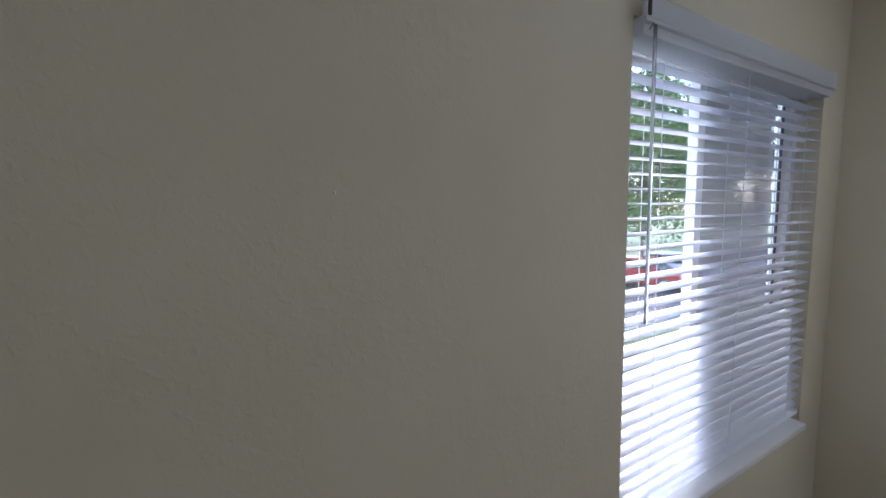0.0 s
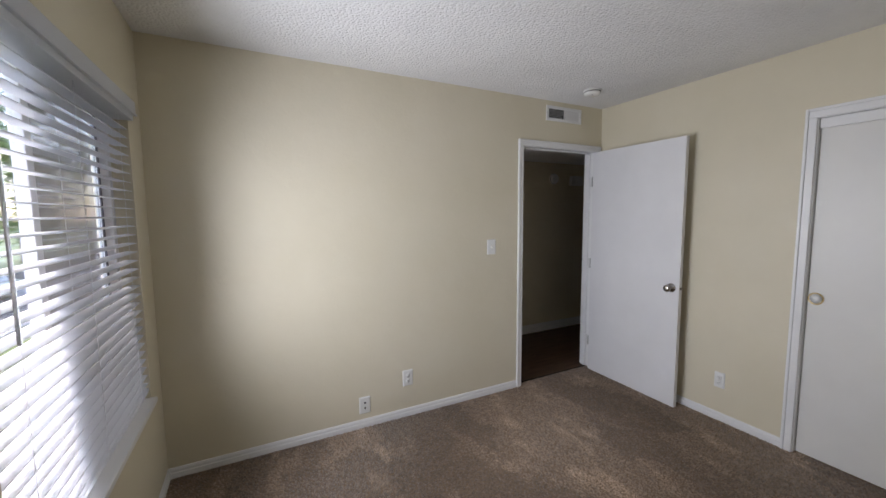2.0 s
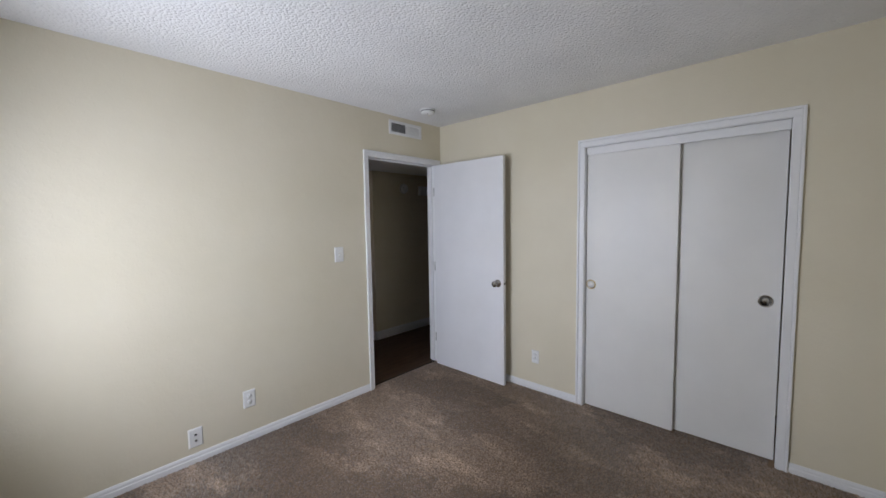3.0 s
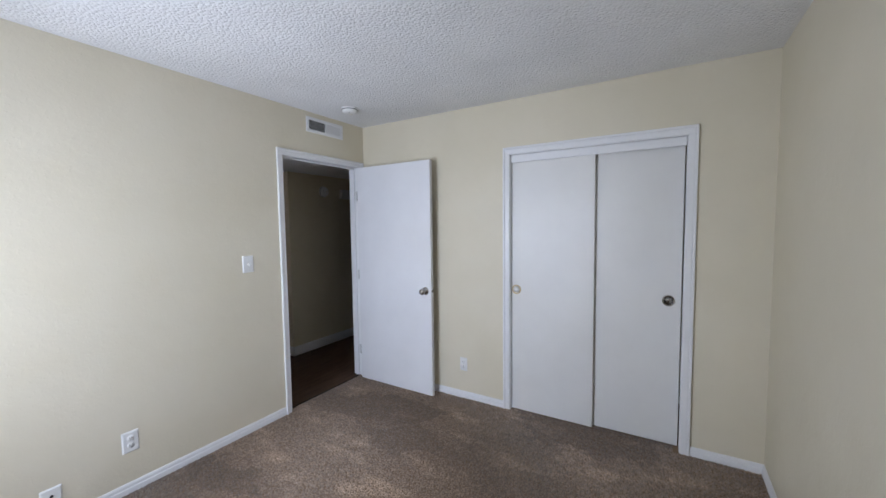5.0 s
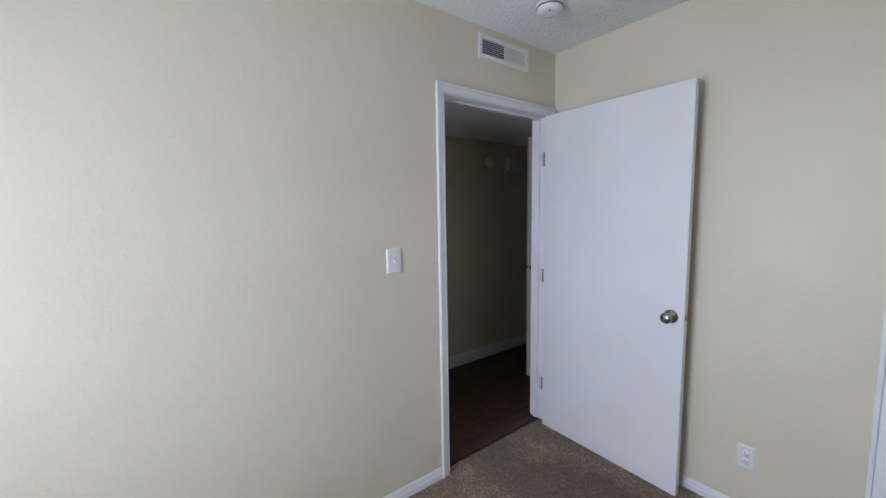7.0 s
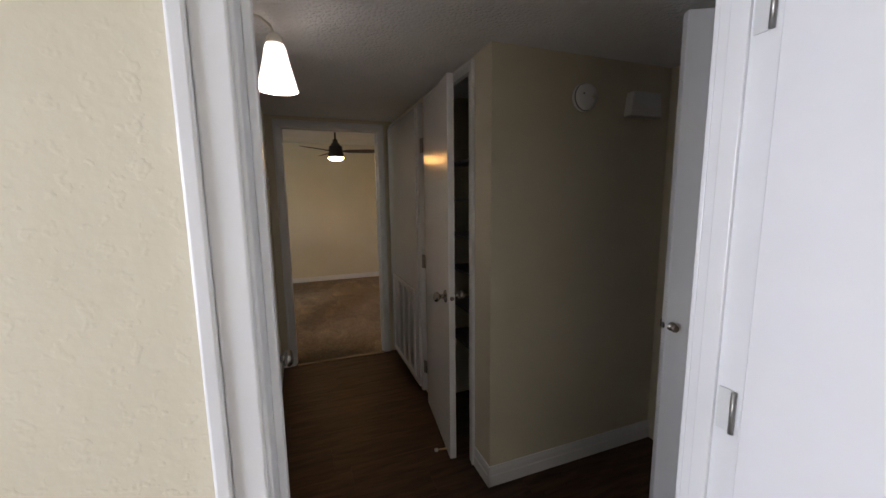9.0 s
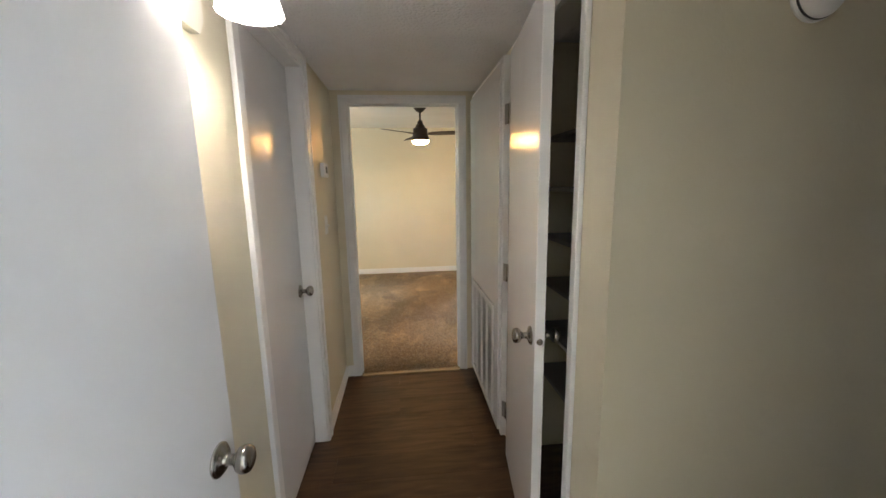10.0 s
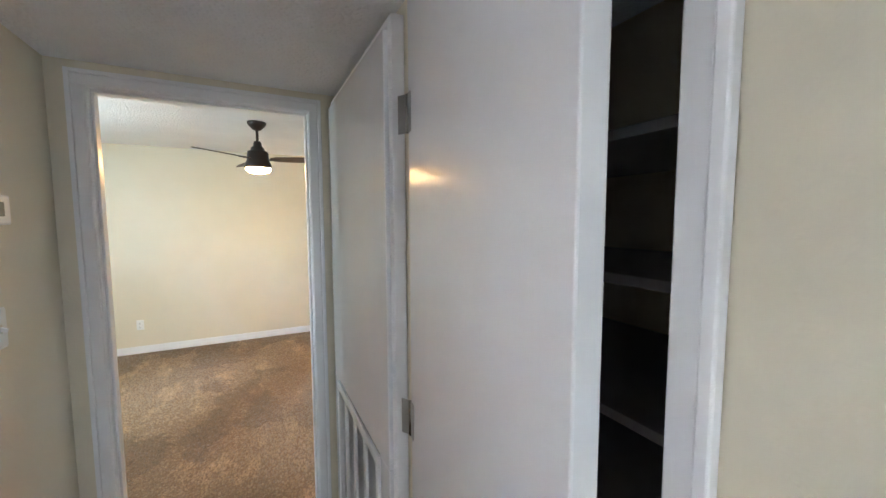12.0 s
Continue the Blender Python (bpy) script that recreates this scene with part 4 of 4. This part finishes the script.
def car(m, paint, label):
    c = thing("parked_car", label, "car", "parked cars", m=m)
    body_out = [(-2.15, 0.32), (-2.2, 0.6), (-2.05, 0.82), (-1.3, 0.92), (1.15, 0.94), (1.95, 0.86), (2.2, 0.66), (2.22, 0.34), (1.75, 0.26), (-1.8, 0.26)]
    bm = prism(body_out, 1.72, pose(0, -0.86, 0))
    bmesh.ops.bevel(bm, geom=list(bm.edges), offset=0.06, segments=3, affect="EDGES")
    part("body", bm, paint, c)
    cab = prism([(-1.65, 0.90), (-1.05, 1.40), (0.35, 1.44), (1.15, 0.92)], 1.42, pose(0, -0.71, 0))
    bmesh.ops.bevel(cab, geom=list(cab.edges), offset=0.05, segments=3, affect="EDGES")
    cabin = part("cabin", cab, paint, c)
    for s in (-1, 1):
        g = prism([(-1.38, 0.95), (-0.98, 1.34), (-0.32, 1.37), (-0.32, 0.95)], 0.02, pose(0, s * 0.712 - 0.01, 0))
        part("side_window", g, CARGLASS, cabin)
        g = prism([(-0.26, 0.95), (-0.26, 1.37), (0.30, 1.38), (0.88, 0.96)], 0.02, pose(0, s * 0.712 - 0.01, 0))
        part("side_window", g, CARGLASS, cabin)
        part("headlight", box(bmesh.new(), (2.12, s * 0.62 - 0.16, 0.60), (2.21, s * 0.62 + 0.16, 0.72), 0.02, 2), PLASTIC, c)
        for x in (-1.35, 1.38):
            w = part("wheel", lathe([(0.0, -0.1), (0.29, -0.1), (0.32, -0.07), (0.32, 0.07), (0.29, 0.1), (0.0, 0.1)], 28, pose(x, s * 0.78, 0.32, 90, 0, 0)), RUBBER, c)
            part("rim", lathe([(0.0, -0.108), (0.19, -0.108), (0.21, -0.10), (0.21, 0.10), (0.19, 0.108), (0.0, 0.108)], 20, pose(x, s * 0.78, 0.32, 90, 0, 0)), NICKEL, w)
    part("windscreen", prism([(0.40, 1.41), (1.10, 0.96), (1.13, 0.97), (0.43, 1.42)], 1.25, pose(0, -0.625, 0)), CARGLASS, cabin)
    return c


def car_paint(name, base):
    m = mat(name, base, 0.25)
    bsdf(m).inputs["Coat Weight"].default_value = 0.6
    return m


car(pose(-11.0, 15.5, GROUND_Z + 0.01, 0, 0, 8), car_paint("red_car_paint", (0.30, 0.015, 0.02)), "red parked saloon car on the asphalt drive")
car(pose(-11.2, 18.6, GROUND_Z + 0.01, 0, 0, 4), car_paint("white_car_paint", (0.6, 0.6, 0.6)), "white parked saloon car on the asphalt drive")
car(pose(-11.0, 22.0, GROUND_Z + 0.01, 0, 0, 3), car_paint("silver_car_paint", (0.35, 0.36, 0.38)), "silver parked saloon car on the asphalt drive")


def tree(x, y, h, spread, seed):
    rnd = random.Random(seed)
    t = thing("tree", "broad leafy green tree standing on the lawn", "tree", "trees", m=pose(x, y, GROUND_Z))
    trunk = bmesh.new()
    limbs = [[(0, 0, -0.1), (0.05, 0.03, h * 0.25), (-0.06, 0.05, h * 0.5), (0.02, 0.0, h * 0.8)]]
    for k in range(7):
        a = k * 0.9 + rnd.uniform(-0.3, 0.3)
        z0 = h * (0.25 + 0.07 * k)
        r = spread * (0.75 - 0.04 * k)
        limbs.append([(0, 0, z0), (0.5 * r * math.cos(a), 0.5 * r * math.sin(a), z0 + 0.1 * h), (r * math.cos(a), r * math.sin(a), z0 + 0.22 * h)])
    for j, limb in enumerate(limbs):
        segs = 8
        prev = None
        for i, p in enumerate(limb):
            rad = (0.16 if j == 0 else 0.06) * (1 - 0.75 * i / (len(limb) - 1))
            ring = [trunk.verts.new((p[0] + rad * math.cos(2 * math.pi * k / segs), p[1] + rad * math.sin(2 * math.pi * k / segs), p[2])) for k in range(segs)]
            if prev:
                for k in range(segs):
                    trunk.faces.new((prev[k], prev[(k + 1) % segs], ring[(k + 1) % segs], ring[k]))
            prev = ring
    part("trunk", trunk, BARK, t)
    verts, faces = [], []
    centres = []
    for limb in limbs:
        for p in limb[1:]:
            centres.append((Vector(p), spread * rnd.uniform(0.28, 0.5)))
    for _ in range(10):
        a, r = rnd.uniform(0, 6.28), spread * rnd.uniform(0.3, 0.95)
        centres.append((Vector((r * math.cos(a), r * math.sin(a), h * rnd.uniform(0.12, 0.95))), spread * rnd.uniform(0.25, 0.45)))
    for c, r in centres:
        for _ in range(420):
            d = Vector((rnd.gauss(0, 1), rnd.gauss(0, 1), rnd.gauss(0, 0.8))).normalized() * r * rnd.uniform(0.4, 1.05)
            p = c + d
            u = Vector((rnd.gauss(0, 1), rnd.gauss(0, 1), rnd.gauss(0, 0.6))).normalized()
            v = u.orthogonal().normalized()
            s = rnd.uniform(0.12, 0.26)
            i = len(verts)
            verts += [p - u * s, p + v * s * 0.45, p + u * s, p - v * s * 0.45]
            faces.append((i, i + 1, i + 2, i + 3))
    me = bpy.data.meshes.new("crown")
    me.from_pydata([tuple(q) for q in verts], [], faces)
    me.materials.append(LEAF)
    cr = new("crown", me)
    cr.parent = t
    return t


for k, (x, y, h, sp) in enumerate(((-18, 11, 15, 5.0), (-19, 18, 16, 5.5), (-18, 26, 16, 5.5), (-18.5, 34, 17, 6), (-17.5, 43, 17, 6), (-27, 24, 19, 7), (-27, 40, 19, 7))):
    tree(x, y, h, sp, 11 + k)
# the unit stands on a lower storey
lower = setting("building_lower_storey", boxes(((-0.14, ROOM_Y - T, GROUND_Z), (5.7, FAR_Y + T, -0.101))), STUCCO, "beige stucco lower storey of the building", "building")
